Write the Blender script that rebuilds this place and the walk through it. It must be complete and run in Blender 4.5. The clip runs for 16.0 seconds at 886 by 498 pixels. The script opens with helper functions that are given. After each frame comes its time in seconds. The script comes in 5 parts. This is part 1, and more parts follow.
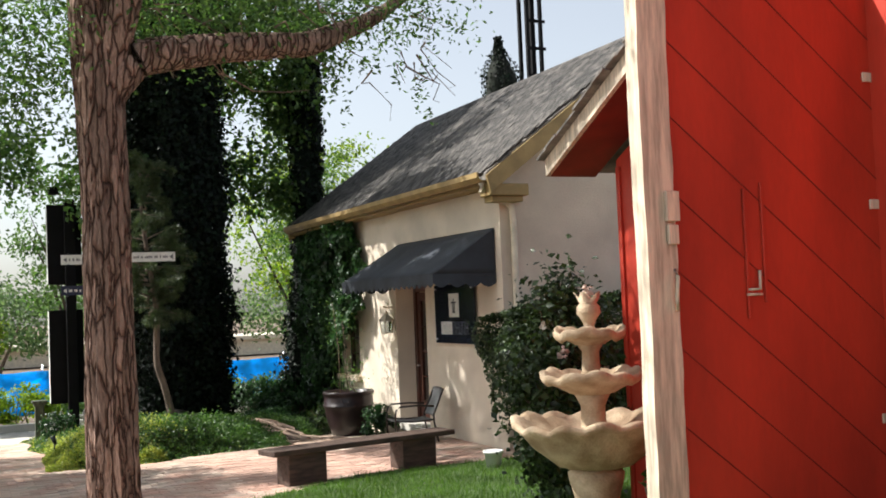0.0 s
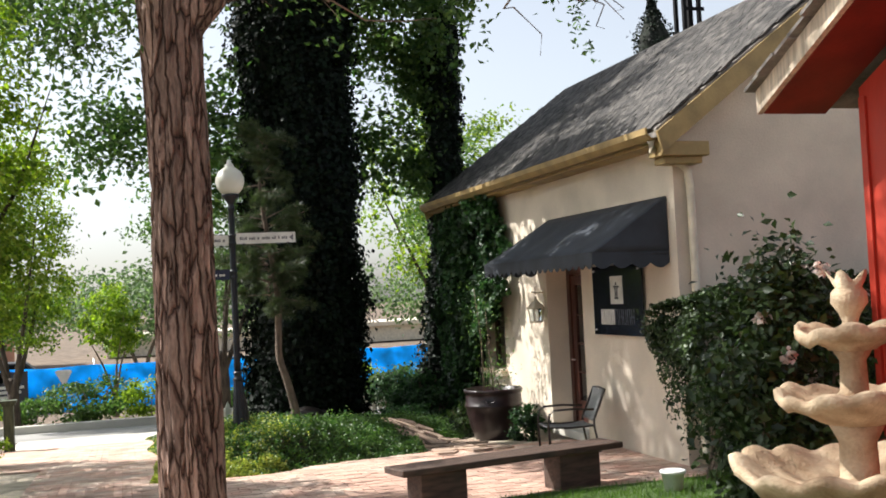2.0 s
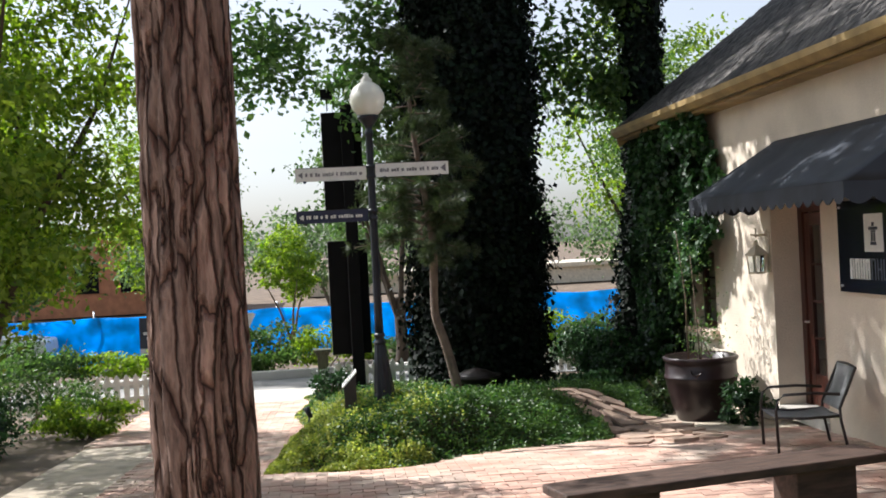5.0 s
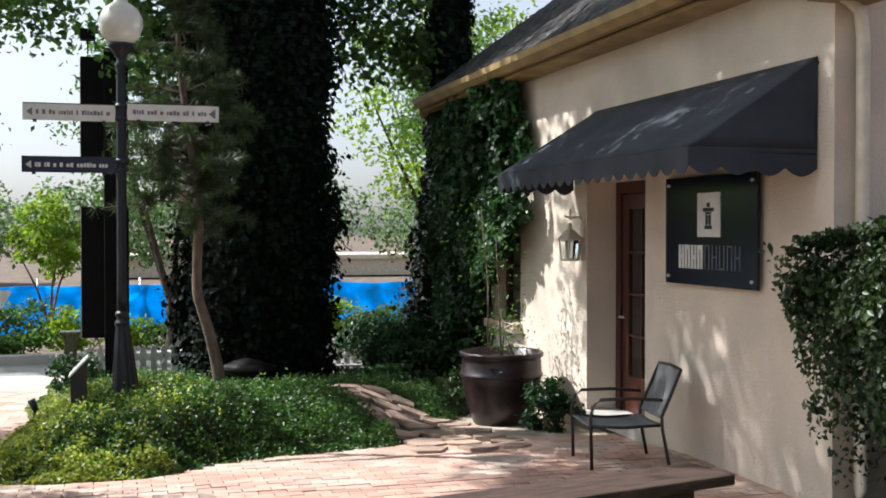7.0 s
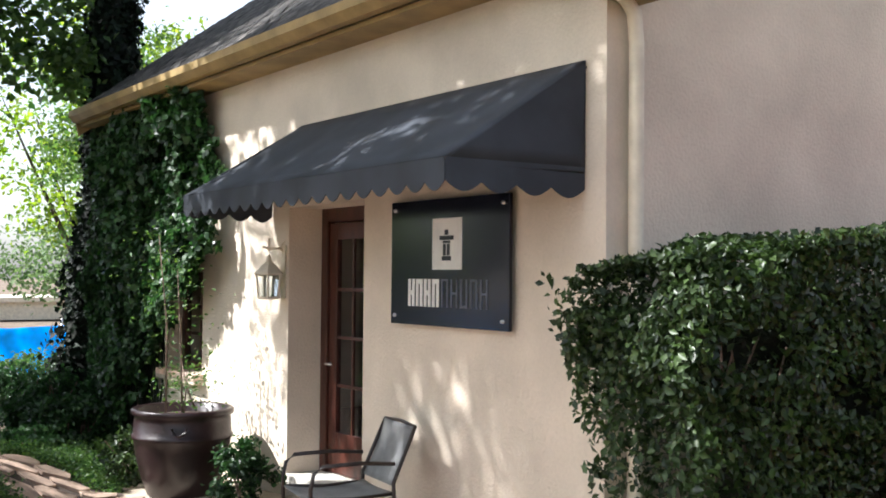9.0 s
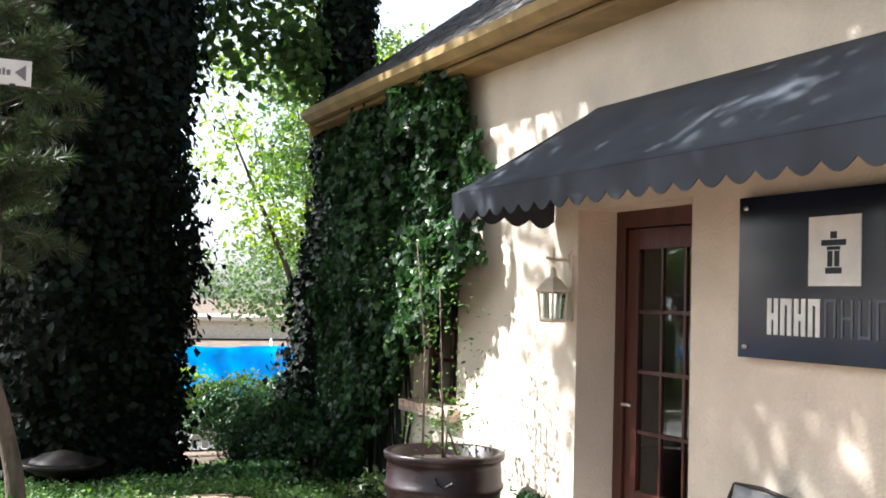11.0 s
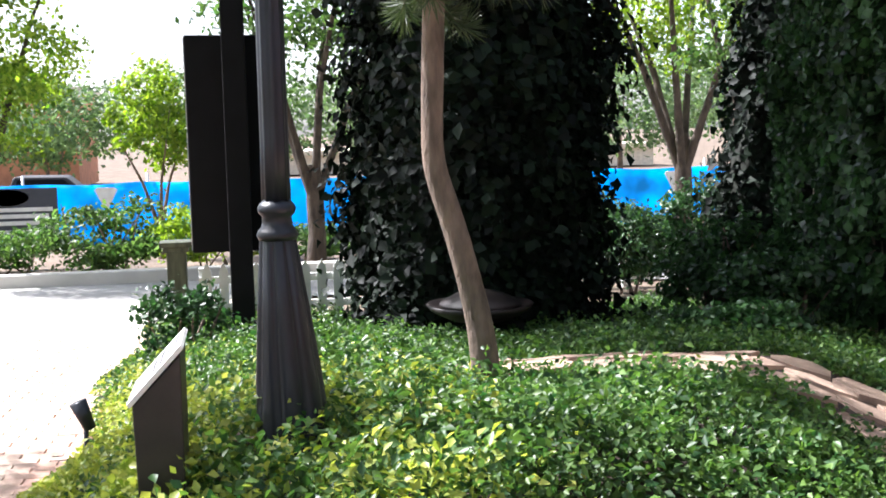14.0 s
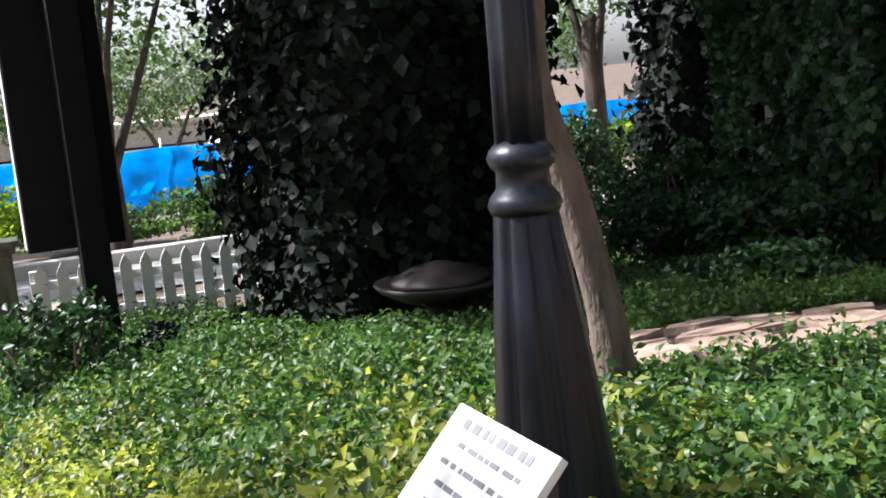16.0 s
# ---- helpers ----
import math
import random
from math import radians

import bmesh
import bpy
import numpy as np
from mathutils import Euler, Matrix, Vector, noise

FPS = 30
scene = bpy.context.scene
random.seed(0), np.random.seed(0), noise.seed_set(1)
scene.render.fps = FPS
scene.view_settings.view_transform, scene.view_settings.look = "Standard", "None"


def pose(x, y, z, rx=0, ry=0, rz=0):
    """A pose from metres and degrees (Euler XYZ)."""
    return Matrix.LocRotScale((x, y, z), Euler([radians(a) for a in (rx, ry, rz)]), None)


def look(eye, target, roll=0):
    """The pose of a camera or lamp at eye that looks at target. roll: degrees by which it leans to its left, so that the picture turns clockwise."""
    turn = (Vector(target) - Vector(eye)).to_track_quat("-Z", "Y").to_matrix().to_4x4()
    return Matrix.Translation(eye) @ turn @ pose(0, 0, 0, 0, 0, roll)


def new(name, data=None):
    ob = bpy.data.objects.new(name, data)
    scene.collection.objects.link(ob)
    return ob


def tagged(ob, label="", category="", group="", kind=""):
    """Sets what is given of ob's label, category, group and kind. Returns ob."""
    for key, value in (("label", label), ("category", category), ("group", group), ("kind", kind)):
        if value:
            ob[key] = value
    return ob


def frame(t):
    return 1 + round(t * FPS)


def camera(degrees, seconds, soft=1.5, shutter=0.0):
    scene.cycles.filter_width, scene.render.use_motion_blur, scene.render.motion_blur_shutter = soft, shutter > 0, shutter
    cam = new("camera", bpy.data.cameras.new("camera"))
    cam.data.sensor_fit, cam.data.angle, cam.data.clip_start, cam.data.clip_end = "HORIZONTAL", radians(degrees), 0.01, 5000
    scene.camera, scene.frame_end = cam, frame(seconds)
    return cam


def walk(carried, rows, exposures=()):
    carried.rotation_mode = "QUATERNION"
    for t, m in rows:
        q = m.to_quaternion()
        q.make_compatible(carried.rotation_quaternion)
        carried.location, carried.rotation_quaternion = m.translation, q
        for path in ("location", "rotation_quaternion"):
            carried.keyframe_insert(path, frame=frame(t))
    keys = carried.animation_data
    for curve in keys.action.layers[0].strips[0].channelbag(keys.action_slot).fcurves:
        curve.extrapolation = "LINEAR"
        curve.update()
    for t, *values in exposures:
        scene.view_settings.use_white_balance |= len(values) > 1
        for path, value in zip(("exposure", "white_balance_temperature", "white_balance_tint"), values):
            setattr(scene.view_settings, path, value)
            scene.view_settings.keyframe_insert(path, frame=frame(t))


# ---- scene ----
cam = camera(44.2, 16.0, soft=1.8)
PATH = [
    (0.0, (0.052, -0.096, 2.028), (0.874, 1.725, 2.126), -2.39),
    (0.5, (0.279, 0.456, 2.059), (1.096, 2.279, 2.154), -2.87),
    (1.0, (0.492, 0.979, 2.073), (1.270, 2.820, 2.164), -3.21),
    (1.5, (0.668, 1.655, 2.047), (1.370, 3.526, 2.135), -2.74),
    (2.0, (0.863, 2.158, 2.046), (1.437, 4.072, 2.127), -2.80),
    (2.5, (1.064, 2.589, 2.092), (1.505, 4.539, 2.160), -3.12),
    (3.0, (1.259, 3.072, 2.095), (1.599, 5.042, 2.152), -3.00),
    (3.5, (1.423, 3.579, 2.134), (1.692, 5.561, 2.172), -3.20),
    (4.0, (1.598, 4.079, 2.149), (1.797, 6.069, 2.165), -3.15),
    (6.5, (2.247, 6.513, 1.924), (2.539, 8.491, 1.887), -0.82),
    (7.0, (2.347, 6.917, 1.862), (2.918, 8.834, 1.827), 0.01),
    (7.5, (2.412, 7.279, 1.823), (3.297, 9.073, 1.795), 0.57),
    (8.0, (2.453, 7.656, 1.788), (3.608, 9.289, 1.780), 0.97),
    (10.5, (2.737, 9.966, 1.736), (3.713, 11.708, 1.859), 0.94),
    (11.0, (2.771, 10.482, 1.694), (3.617, 12.292, 1.785), 1.52),
    (11.5, (2.784, 11.050, 1.634), (3.531, 12.905, 1.683), 1.74),
    (12.0, (2.785, 11.622, 1.576), (3.446, 13.509, 1.577), 1.48),
    (12.5, (2.734, 12.139, 1.543), (3.289, 14.060, 1.490), 1.08),
    (13.0, (2.536, 12.600, 1.464), (3.017, 14.539, 1.372), 0.72),
    (13.5, (2.418, 13.101, 1.412), (2.824, 15.053, 1.256), -0.51),
    (14.0, (2.263, 13.585, 1.352), (2.626, 15.540, 1.132), -1.20),
    (14.5, (2.060, 14.162, 1.305), (2.424, 16.109, 1.027), -1.95),
    (15.0, (1.862, 14.604, 1.270), (2.270, 16.540, 0.983), -2.73),
    (15.5, (1.617, 15.047, 1.244), (2.184, 16.947, 0.983), -3.80),
    (16.0, (1.468, 15.440, 1.258), (2.257, 17.251, 0.945), -5.20),
]
walk(cam, [(t, look(eye, target, roll)) for t, eye, target, roll in PATH], exposures=[(0.0, 0.82, 6400, 9), (2.5, 0.92, 6400, 10), (6.5, 0.72, 6000, 12), (7.2, 0.72, 6000, 12), (8.2, 1.38, 6050, 11), (10.5, 1.5, 6050, 11), (12.0, 1.87, 6000, 14), (13.5, 1.83, 6000, 16), (14.5, 1.6, 5950, 17), (16.0, 1.08, 5950, 18)])

# ---- light ----
SUN = Vector((-0.65, 0.40, 0.82)).normalized()
world = bpy.data.worlds.new("world")
scene.world = world
world.use_nodes = True
wn = world.node_tree.nodes
sky = wn.new("ShaderNodeTexSky")
sky.sky_type, sky.sun_disc = "NISHITA", False
sky.sun_elevation = math.asin(SUN.z)
sky.sun_rotation = math.atan2(SUN.x, SUN.y)
sky.air_density, sky.dust_density = 1.0, 2.0
haze = wn.new("ShaderNodeHueSaturation")
haze.inputs["Saturation"].default_value, haze.inputs["Value"].default_value = 0.42, 1.25
world.node_tree.links.new(sky.outputs[0], haze.inputs["Color"])
world.node_tree.links.new(haze.outputs[0], wn["Background"].inputs[0])
wn["Background"].inputs[1].default_value = 0.09
lamp_data = bpy.data.lights.new("sun", "SUN")
lamp_data.energy, lamp_data.angle, lamp_data.color = 5.0, radians(0.55), (1.0, 0.96, 0.90)
sun = new("sun", lamp_data)
sun.matrix_world = look((0, 0, 30), Vector((0, 0, 30)) - SUN)


# ---- materials ----
def mat(name, colour, rough=0.7, vary=0.25, scale=6.0, grain=60.0, bump=0.15, metal=0.0, stretch=(1, 1, 1), second=None, per_object=0.0, spec=0.5):
    m = bpy.data.materials.new(name)
    m.use_nodes = True
    n, li = m.node_tree.nodes, m.node_tree.links
    b = n["Principled BSDF"]
    tc = n.new("ShaderNodeTexCoord")
    mp = n.new("ShaderNodeMapping")
    mp.inputs["Scale"].default_value = stretch
    li.new(tc.outputs["Object"], mp.inputs[0])
    big = n.new("ShaderNodeTexNoise")
    big.inputs["Scale"].default_value, big.inputs["Detail"].default_value = scale, 6
    fine = n.new("ShaderNodeTexNoise")
    fine.inputs["Scale"].default_value, fine.inputs["Detail"].default_value = grain, 4
    for t in (big, fine):
        li.new(mp.outputs[0], t.inputs["Vector"])
    mix = n.new("ShaderNodeMix")
    mix.data_type = "RGBA"
    c = Vector(colour)
    other = Vector(second) if second else c * (1 - vary * 1.6)
    mix.inputs["A"].default_value = (*(c * (1 + vary * 0.4)), 1)
    mix.inputs["B"].default_value = (*other, 1)
    ramp = n.new("ShaderNodeMapRange")
    ramp.inputs["From Min"].default_value, ramp.inputs["From Max"].default_value = 0.36, 0.66
    li.new(big.outputs[0], ramp.inputs["Value"])
    li.new(ramp.outputs[0], mix.inputs["Factor"])
    hs = n.new("ShaderNodeHueSaturation")
    val = n.new("ShaderNodeMapRange")
    val.inputs["To Min"].default_value, val.inputs["To Max"].default_value = 1 - vary * 0.7, 1 + vary * 0.7
    li.new(fine.outputs[0], val.inputs["Value"])
    last = val.outputs[0]
    if per_object:
        info = n.new("ShaderNodeObjectInfo")
        geo = n.new("ShaderNodeNewGeometry")
        add = n.new("ShaderNodeMath")
        add.operation = "ADD"
        li.new(info.outputs["Random"], add.inputs[0])
        li.new(geo.outputs["Random Per Island"], add.inputs[1])
        r2 = n.new("ShaderNodeMapRange")
        r2.inputs["From Max"].default_value = 2.0
        r2.inputs["To Min"].default_value, r2.inputs["To Max"].default_value = 1 - per_object, 1 + per_object
        li.new(add.outputs[0], r2.inputs["Value"])
        mu = n.new("ShaderNodeMath")
        mu.operation = "MULTIPLY"
        li.new(last, mu.inputs[0])
        li.new(r2.outputs[0], mu.inputs[1])
        last = mu.outputs[0]
    li.new(last, hs.inputs["Value"])
    li.new(mix.outputs["Result"], hs.inputs["Color"])
    li.new(hs.outputs[0], b.inputs["Base Color"])
    b.inputs["Roughness"].default_value, b.inputs["Metallic"].default_value = rough, metal
    b.inputs["Specular IOR Level"].default_value = spec
    if bump:
        bp = n.new("ShaderNodeBump")
        bp.inputs["Strength"].default_value, bp.inputs["Distance"].default_value = bump, 0.02
        li.new(fine.outputs[0], bp.inputs["Height"])
        li.new(bp.outputs[0], b.inputs["Normal"])
    return m


def leaf_mat(name, dark, light, through_light=0.4, rough=0.45, spec=0.4, patch_scale=1.6):
    m = bpy.data.materials.new(name)
    m.use_nodes = True
    n, li = m.node_tree.nodes, m.node_tree.links
    b, out = n["Principled BSDF"], n["Material Output"]
    geo = n.new("ShaderNodeNewGeometry")
    mix = n.new("ShaderNodeMix")
    mix.data_type = "RGBA"
    mix.inputs["A"].default_value, mix.inputs["B"].default_value = (*dark, 1), (*light, 1)
    li.new(geo.outputs["Random Per Island"], mix.inputs["Factor"])
    tc = n.new("ShaderNodeTexCoord")
    patch = n.new("ShaderNodeTexNoise")
    patch.inputs["Scale"].default_value = patch_scale
    li.new(tc.outputs["Object"], patch.inputs["Vector"])
    hs = n.new("ShaderNodeHueSaturation")
    r = n.new("ShaderNodeMapRange")
    r.inputs["From Min"].default_value, r.inputs["From Max"].default_value = 0.3, 0.7
    r.inputs["To Min"].default_value, r.inputs["To Max"].default_value = 0.65, 1.4
    li.new(patch.outputs[0], r.inputs["Value"])
    li.new(r.outputs[0], hs.inputs["Value"])
    li.new(mix.outputs["Result"], hs.inputs["Color"])
    li.new(hs.outputs[0], b.inputs["Base Color"])
    b.inputs["Roughness"].default_value = rough
    b.inputs["Specular IOR Level"].default_value = spec
    tr = n.new("ShaderNodeBsdfTranslucent")
    warm = n.new("ShaderNodeHueSaturation")
    warm.inputs["Saturation"].default_value, warm.inputs["Value"].default_value = 1.15, 1.5
    li.new(hs.outputs[0], warm.inputs["Color"])
    li.new(warm.outputs[0], tr.inputs["Color"])
    sh = n.new("ShaderNodeMixShader")
    sh.inputs[0].default_value = through_light
    li.new(b.outputs[0], sh.inputs[1])
    li.new(tr.outputs[0], sh.inputs[2])
    li.new(sh.outputs[0], out.inputs["Surface"])
    return m


M_STUCCO = mat("stucco", (0.71, 0.61, 0.49), 0.9, 0.10, 1.3, 45, 0.35)
M_TRIM = mat("ochre_paint", (0.36, 0.25, 0.10), 0.6, 0.2, 3, 40, 0.1)
M_CREAM = mat("cream_paint", (0.72, 0.64, 0.50), 0.5, 0.12, 5, 30, 0.05)
M_SHINGLE = mat("weathered_shingle", (0.082, 0.073, 0.065), 0.85, 0.5, 5, 70, 0.5, per_object=0.9)
M_RED = mat("red_boards", (0.47, 0.036, 0.015), 0.55, 0.18, 2.2, 35, 0.12, stretch=(1, 1, 0.3))
M_REDDARK = mat("red_gap_and_soffit_shade", (0.20, 0.016, 0.009), 0.7, 0.2, 3, 40, 0.1)
M_WEATHERED = mat("weathered_cream_wood", (0.66, 0.55, 0.42), 0.75, 0.25, 5, 30, 0.3, stretch=(6, 6, 0.6))
M_GREYSHINGLE = mat("grey_shingle", (0.22, 0.20, 0.18), 0.85, 0.35, 6, 60, 0.4, per_object=0.4)
M_STONE = mat("cast_stone", (0.47, 0.37, 0.25), 0.85, 0.32, 5, 55, 0.45, second=(0.28, 0.19, 0.11))
M_CANVAS = mat("navy_canvas", (0.035, 0.042, 0.055), 0.8, 0.2, 3, 160, 0.1)
M_IRON = mat("black_iron", (0.007, 0.010, 0.018), 0.42, 0.3, 6, 60, 0.06)
M_BLACK = mat("black_panel", (0.004, 0.004, 0.005), 0.75, 0.3, 4, 50, 0.05, spec=0.2)
M_BROWNDOOR = mat("dark_red_wood", (0.075, 0.02, 0.012), 0.4, 0.3, 4, 50, 0.1, stretch=(4, 4, 0.5))
M_SIGN = mat("navy_gloss", (0.010, 0.012, 0.022), 0.16, 0.15, 3, 50, 0.0)
M_WHITE = mat("white_paint", (0.75, 0.75, 0.72), 0.55, 0.12, 6, 50, 0.08)
M_SIGNWHITE = mat("white_sign_face", (0.74, 0.74, 0.70), 0.5, 0.08, 6, 50, 0.02)
M_GREYINK = mat("grey_ink", (0.18, 0.18, 0.19), 0.6, 0.1, 6, 50, 0)
M_FAINTINK = mat("faint_ink", (0.10, 0.11, 0.14), 0.4, 0.1, 6, 50, 0)
M_NAVY = mat("navy_sign_face", (0.010, 0.018, 0.055), 0.45, 0.12, 6, 50, 0.02)
M_STEEL = mat("steel_bolt", (0.7, 0.7, 0.7), 0.3, 0.1, 8, 50, 0.0, metal=1.0)
M_MESHCLOTH = mat("grey_sling_fabric", (0.20, 0.20, 0.20), 0.7, 0.2, 6, 240, 0.25)
M_FRAMEBROWN = mat("bronze_metal", (0.028, 0.02, 0.017), 0.45, 0.2, 7, 60, 0.05)
M_POT = mat("oxblood_glaze", (0.022, 0.010, 0.011), 0.35, 0.3, 4, 40, 0.1)
M_SOIL = mat("soil", (0.06, 0.04, 0.028), 0.95, 0.4, 8, 60, 0.6)
M_BENCH = mat("dark_timber", (0.085, 0.05, 0.035), 0.7, 0.35, 5, 40, 0.4, stretch=(1, 6, 6))
M_BRICK = mat("paving_brick", (0.48, 0.285, 0.215), 0.85, 0.25, 2.0, 60, 0.35, per_object=0.4, second=(0.58, 0.46, 0.37))
M_JOINT = mat("sandy_joint", (0.52, 0.44, 0.34), 0.95, 0.25, 3, 80, 0.4)
M_FLAG = mat("sandstone_flag", (0.42, 0.30, 0.225), 0.85, 0.3, 3, 40, 0.5, per_object=0.35)
M_CONC = mat("pale_concrete", (0.56, 0.53, 0.47), 0.9, 0.15, 1.2, 60, 0.25)
M_EARTH = mat("dry_earth", (0.17, 0.125, 0.085), 0.95, 0.3, 1.2, 40, 0.6)
M_ASPHALT = mat("pale_road", (0.30, 0.29, 0.27), 0.9, 0.2, 0.8, 70, 0.3)
M_LAWN = mat("lawn_soil", (0.06, 0.10, 0.025), 0.95, 0.4, 3, 60, 0.5)


def bark(name, plate, inner, crack, width=15.0):
    """Long ragged plates of bark with dark furrows between them."""
    m = bpy.data.materials.new(name)
    m.use_nodes = True
    n, li = m.node_tree.nodes, m.node_tree.links
    b = n["Principled BSDF"]
    tc = n.new("ShaderNodeTexCoord")
    warp = n.new("ShaderNodeTexNoise")
    warp.inputs["Scale"].default_value, warp.inputs["Detail"].default_value = 7, 4
    li.new(tc.outputs["Object"], warp.inputs["Vector"])
    push = n.new("ShaderNodeMix")
    push.data_type, push.blend_type = "RGBA", "LINEAR_LIGHT"
    push.inputs["Factor"].default_value = 0.028
    li.new(tc.outputs["Object"], push.inputs["A"])
    li.new(warp.outputs["Color"], push.inputs["B"])
    mp = n.new("ShaderNodeMapping")
    mp.inputs["Scale"].default_value = (1, 1, 0.13)
    li.new(push.outputs["Result"], mp.inputs[0])
    cell = n.new("ShaderNodeTexVoronoi")
    cell.feature = "DISTANCE_TO_EDGE"
    cell.inputs["Scale"].default_value = width
    tone = n.new("ShaderNodeTexVoronoi")
    tone.inputs["Scale"].default_value = width
    fibre = n.new("ShaderNodeTexNoise")
    fibre.inputs["Scale"].default_value, fibre.inputs["Detail"].default_value = 60, 8
    for t in (cell, tone, fibre):
        li.new(mp.outputs[0], t.inputs["Vector"])
    ramp = n.new("ShaderNodeValToRGB")
    e = ramp.color_ramp.elements
    e[0].position, e[0].color = 0.0, (*crack, 1)
    e[1].position, e[1].color = 0.12, (*plate, 1)
    mid = e.new(0.035)
    mid.color = (*inner, 1)
    li.new(cell.outputs["Distance"], ramp.inputs["Fac"])
    val = n.new("ShaderNodeMapRange")
    val.inputs["From Min"].default_value, val.inputs["From Max"].default_value = 0.3, 0.7
    val.inputs["To Min"].default_value, val.inputs["To Max"].default_value = 0.55, 1.35
    li.new(fibre.outputs[0], val.inputs["Value"])
    sep = n.new("ShaderNodeSeparateColor")
    li.new(tone.outputs["Color"], sep.inputs[0])
    each = n.new("ShaderNodeMapRange")
    each.inputs["To Min"].default_value, each.inputs["To Max"].default_value = 0.65, 1.25
    li.new(sep.outputs[0], each.inputs["Value"])
    mul = n.new("ShaderNodeMath")
    mul.operation = "MULTIPLY"
    li.new(val.outputs[0], mul.inputs[0])
    li.new(each.outputs[0], mul.inputs[1])
    hs = n.new("ShaderNodeHueSaturation")
    li.new(mul.outputs[0], hs.inputs["Value"])
    li.new(ramp.outputs[0], hs.inputs["Color"])
    li.new(hs.outputs[0], b.inputs["Base Color"])
    b.inputs["Roughness"].default_value, b.inputs["Specular IOR Level"].default_value = 0.92, 0.25
    high = n.new("ShaderNodeMapRange")
    high.inputs["From Max"].default_value = 0.14
    li.new(cell.outputs["Distance"], high.inputs["Value"])
    add = n.new("ShaderNodeMath")
    add.operation = "MULTIPLY_ADD"
    add.inputs[1].default_value = 0.35
    li.new(fibre.outputs[0], add.inputs[0])
    li.new(high.outputs[0], add.inputs[2])
    bp = n.new("ShaderNodeBump")
    bp.inputs["Strength"].default_value, bp.inputs["Distance"].default_value = 1.0, 0.03
    li.new(add.outputs[0], bp.inputs["Height"])
    li.new(bp.outputs[0], b.inputs["Normal"])
    return m


M_BARK = bark("red_brown_bark", (0.27, 0.18, 0.14), (0.15, 0.085, 0.062), (0.022, 0.012, 0.009))
M_DARKBARK = mat("dark_tree_bark", (0.075, 0.055, 0.04), 0.9, 0.35, 12, 60, 0.7, stretch=(1, 1, 0.3))
M_BARK2 = mat("grey_bark", (0.20, 0.145, 0.11), 0.9, 0.35, 12, 60, 0.7, stretch=(1, 1, 0.3))
# Near-black filler colour standing for the shade deep inside foliage.
M_DARKCORE = mat("shade_dark_core", (0.012, 0.016, 0.009), 0.95, 0.4, 4, 30, 0.5)
M_BANNER = mat("dark_banner", (0.05, 0.055, 0.07), 0.6, 0.1, 3, 40, 0.02)
M_TERRA = mat("terracotta_wall", (0.55, 0.24, 0.13), 0.9, 0.15, 2, 40, 0.15)
M_CAR = mat("white_car_paint", (0.72, 0.73, 0.74), 0.25, 0.04, 3, 40, 0.0)
M_RUBBER = mat("tyre_rubber", (0.02, 0.02, 0.02), 0.85, 0.2, 6, 60, 0.2)
M_BROWNMETAL = mat("dark_brown_metal", (0.022, 0.016, 0.014), 0.5, 0.3, 6, 60, 0.1)
M_GREENWOOD = mat("weathered_green_wood", (0.075, 0.085, 0.05), 0.75, 0.3, 6, 40, 0.3, stretch=(3, 3, 0.6))
# Near-black leaf: the shade on the big trunks is put into its colour.
M_IVY_SHADE = leaf_mat("ivy_leaf", (0.002, 0.004, 0.0025), (0.008, 0.018, 0.008), 0.08, 0.6, 0.16)
M_WALLIVY = leaf_mat("wall_ivy_leaf", (0.009, 0.028, 0.011), (0.050, 0.115, 0.034), 0.3, 0.4)
M_BED = leaf_mat("ground_cover_leaf", (0.022, 0.068, 0.02), (0.115, 0.20, 0.045), 0.35, 0.42, 0.4, 2.6)
# Brighter, yellower copy of the cover leaf, with sunlight put into the colour.
M_BEDYELLOW = leaf_mat("sun_coloured_cover_leaf", (0.16, 0.23, 0.04), (0.44, 0.46, 0.11), 0.4, 0.42)
M_BRIGHT = leaf_mat("bright_green_leaf", (0.07, 0.14, 0.018), (0.26, 0.35, 0.06), 0.55, 0.5)
M_TREE = leaf_mat("tree_leaf", (0.03, 0.07, 0.02), (0.11, 0.18, 0.05), 0.5, 0.45)
# Far leaves are paler and greyer, with distance haze put into the colour.
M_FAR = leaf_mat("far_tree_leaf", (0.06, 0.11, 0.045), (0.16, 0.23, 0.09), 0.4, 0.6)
M_HEDGE = leaf_mat("hedge_leaf", (0.010, 0.022, 0.008), (0.060, 0.098, 0.028), 0.25, 0.4)
M_REDLEAF = leaf_mat("bronze_leaf", (0.03, 0.05, 0.02), (0.13, 0.10, 0.05), 0.3, 0.4)
M_NEEDLE = leaf_mat("pine_needle", (0.022, 0.042, 0.014), (0.07, 0.095, 0.035), 0.25, 0.5)
M_GRASS = leaf_mat("grass_blade", (0.04, 0.10, 0.015), (0.12, 0.20, 0.04), 0.35, 0.5)
M_PETAL = leaf_mat("pale_petal", (0.55, 0.42, 0.38), (0.75, 0.68, 0.60), 0.3, 0.5)


def glass(name, colour=(0.9, 0.95, 0.95), rough=0.02, milky=0.0):
    m = bpy.data.materials.new(name)
    m.use_nodes = True
    b = m.node_tree.nodes["Principled BSDF"]
    b.inputs["Base Color"].default_value = (*colour, 1)
    b.inputs["Roughness"].default_value = rough
    b.inputs["Transmission Weight"].default_value = 1.0 - milky
    b.inputs["IOR"].default_value = 1.45
    return m


M_TARP = leaf_mat("blue_screen_cloth", (0.02, 0.34, 0.62), (0.03, 0.40, 0.68), 0.6, 0.5)
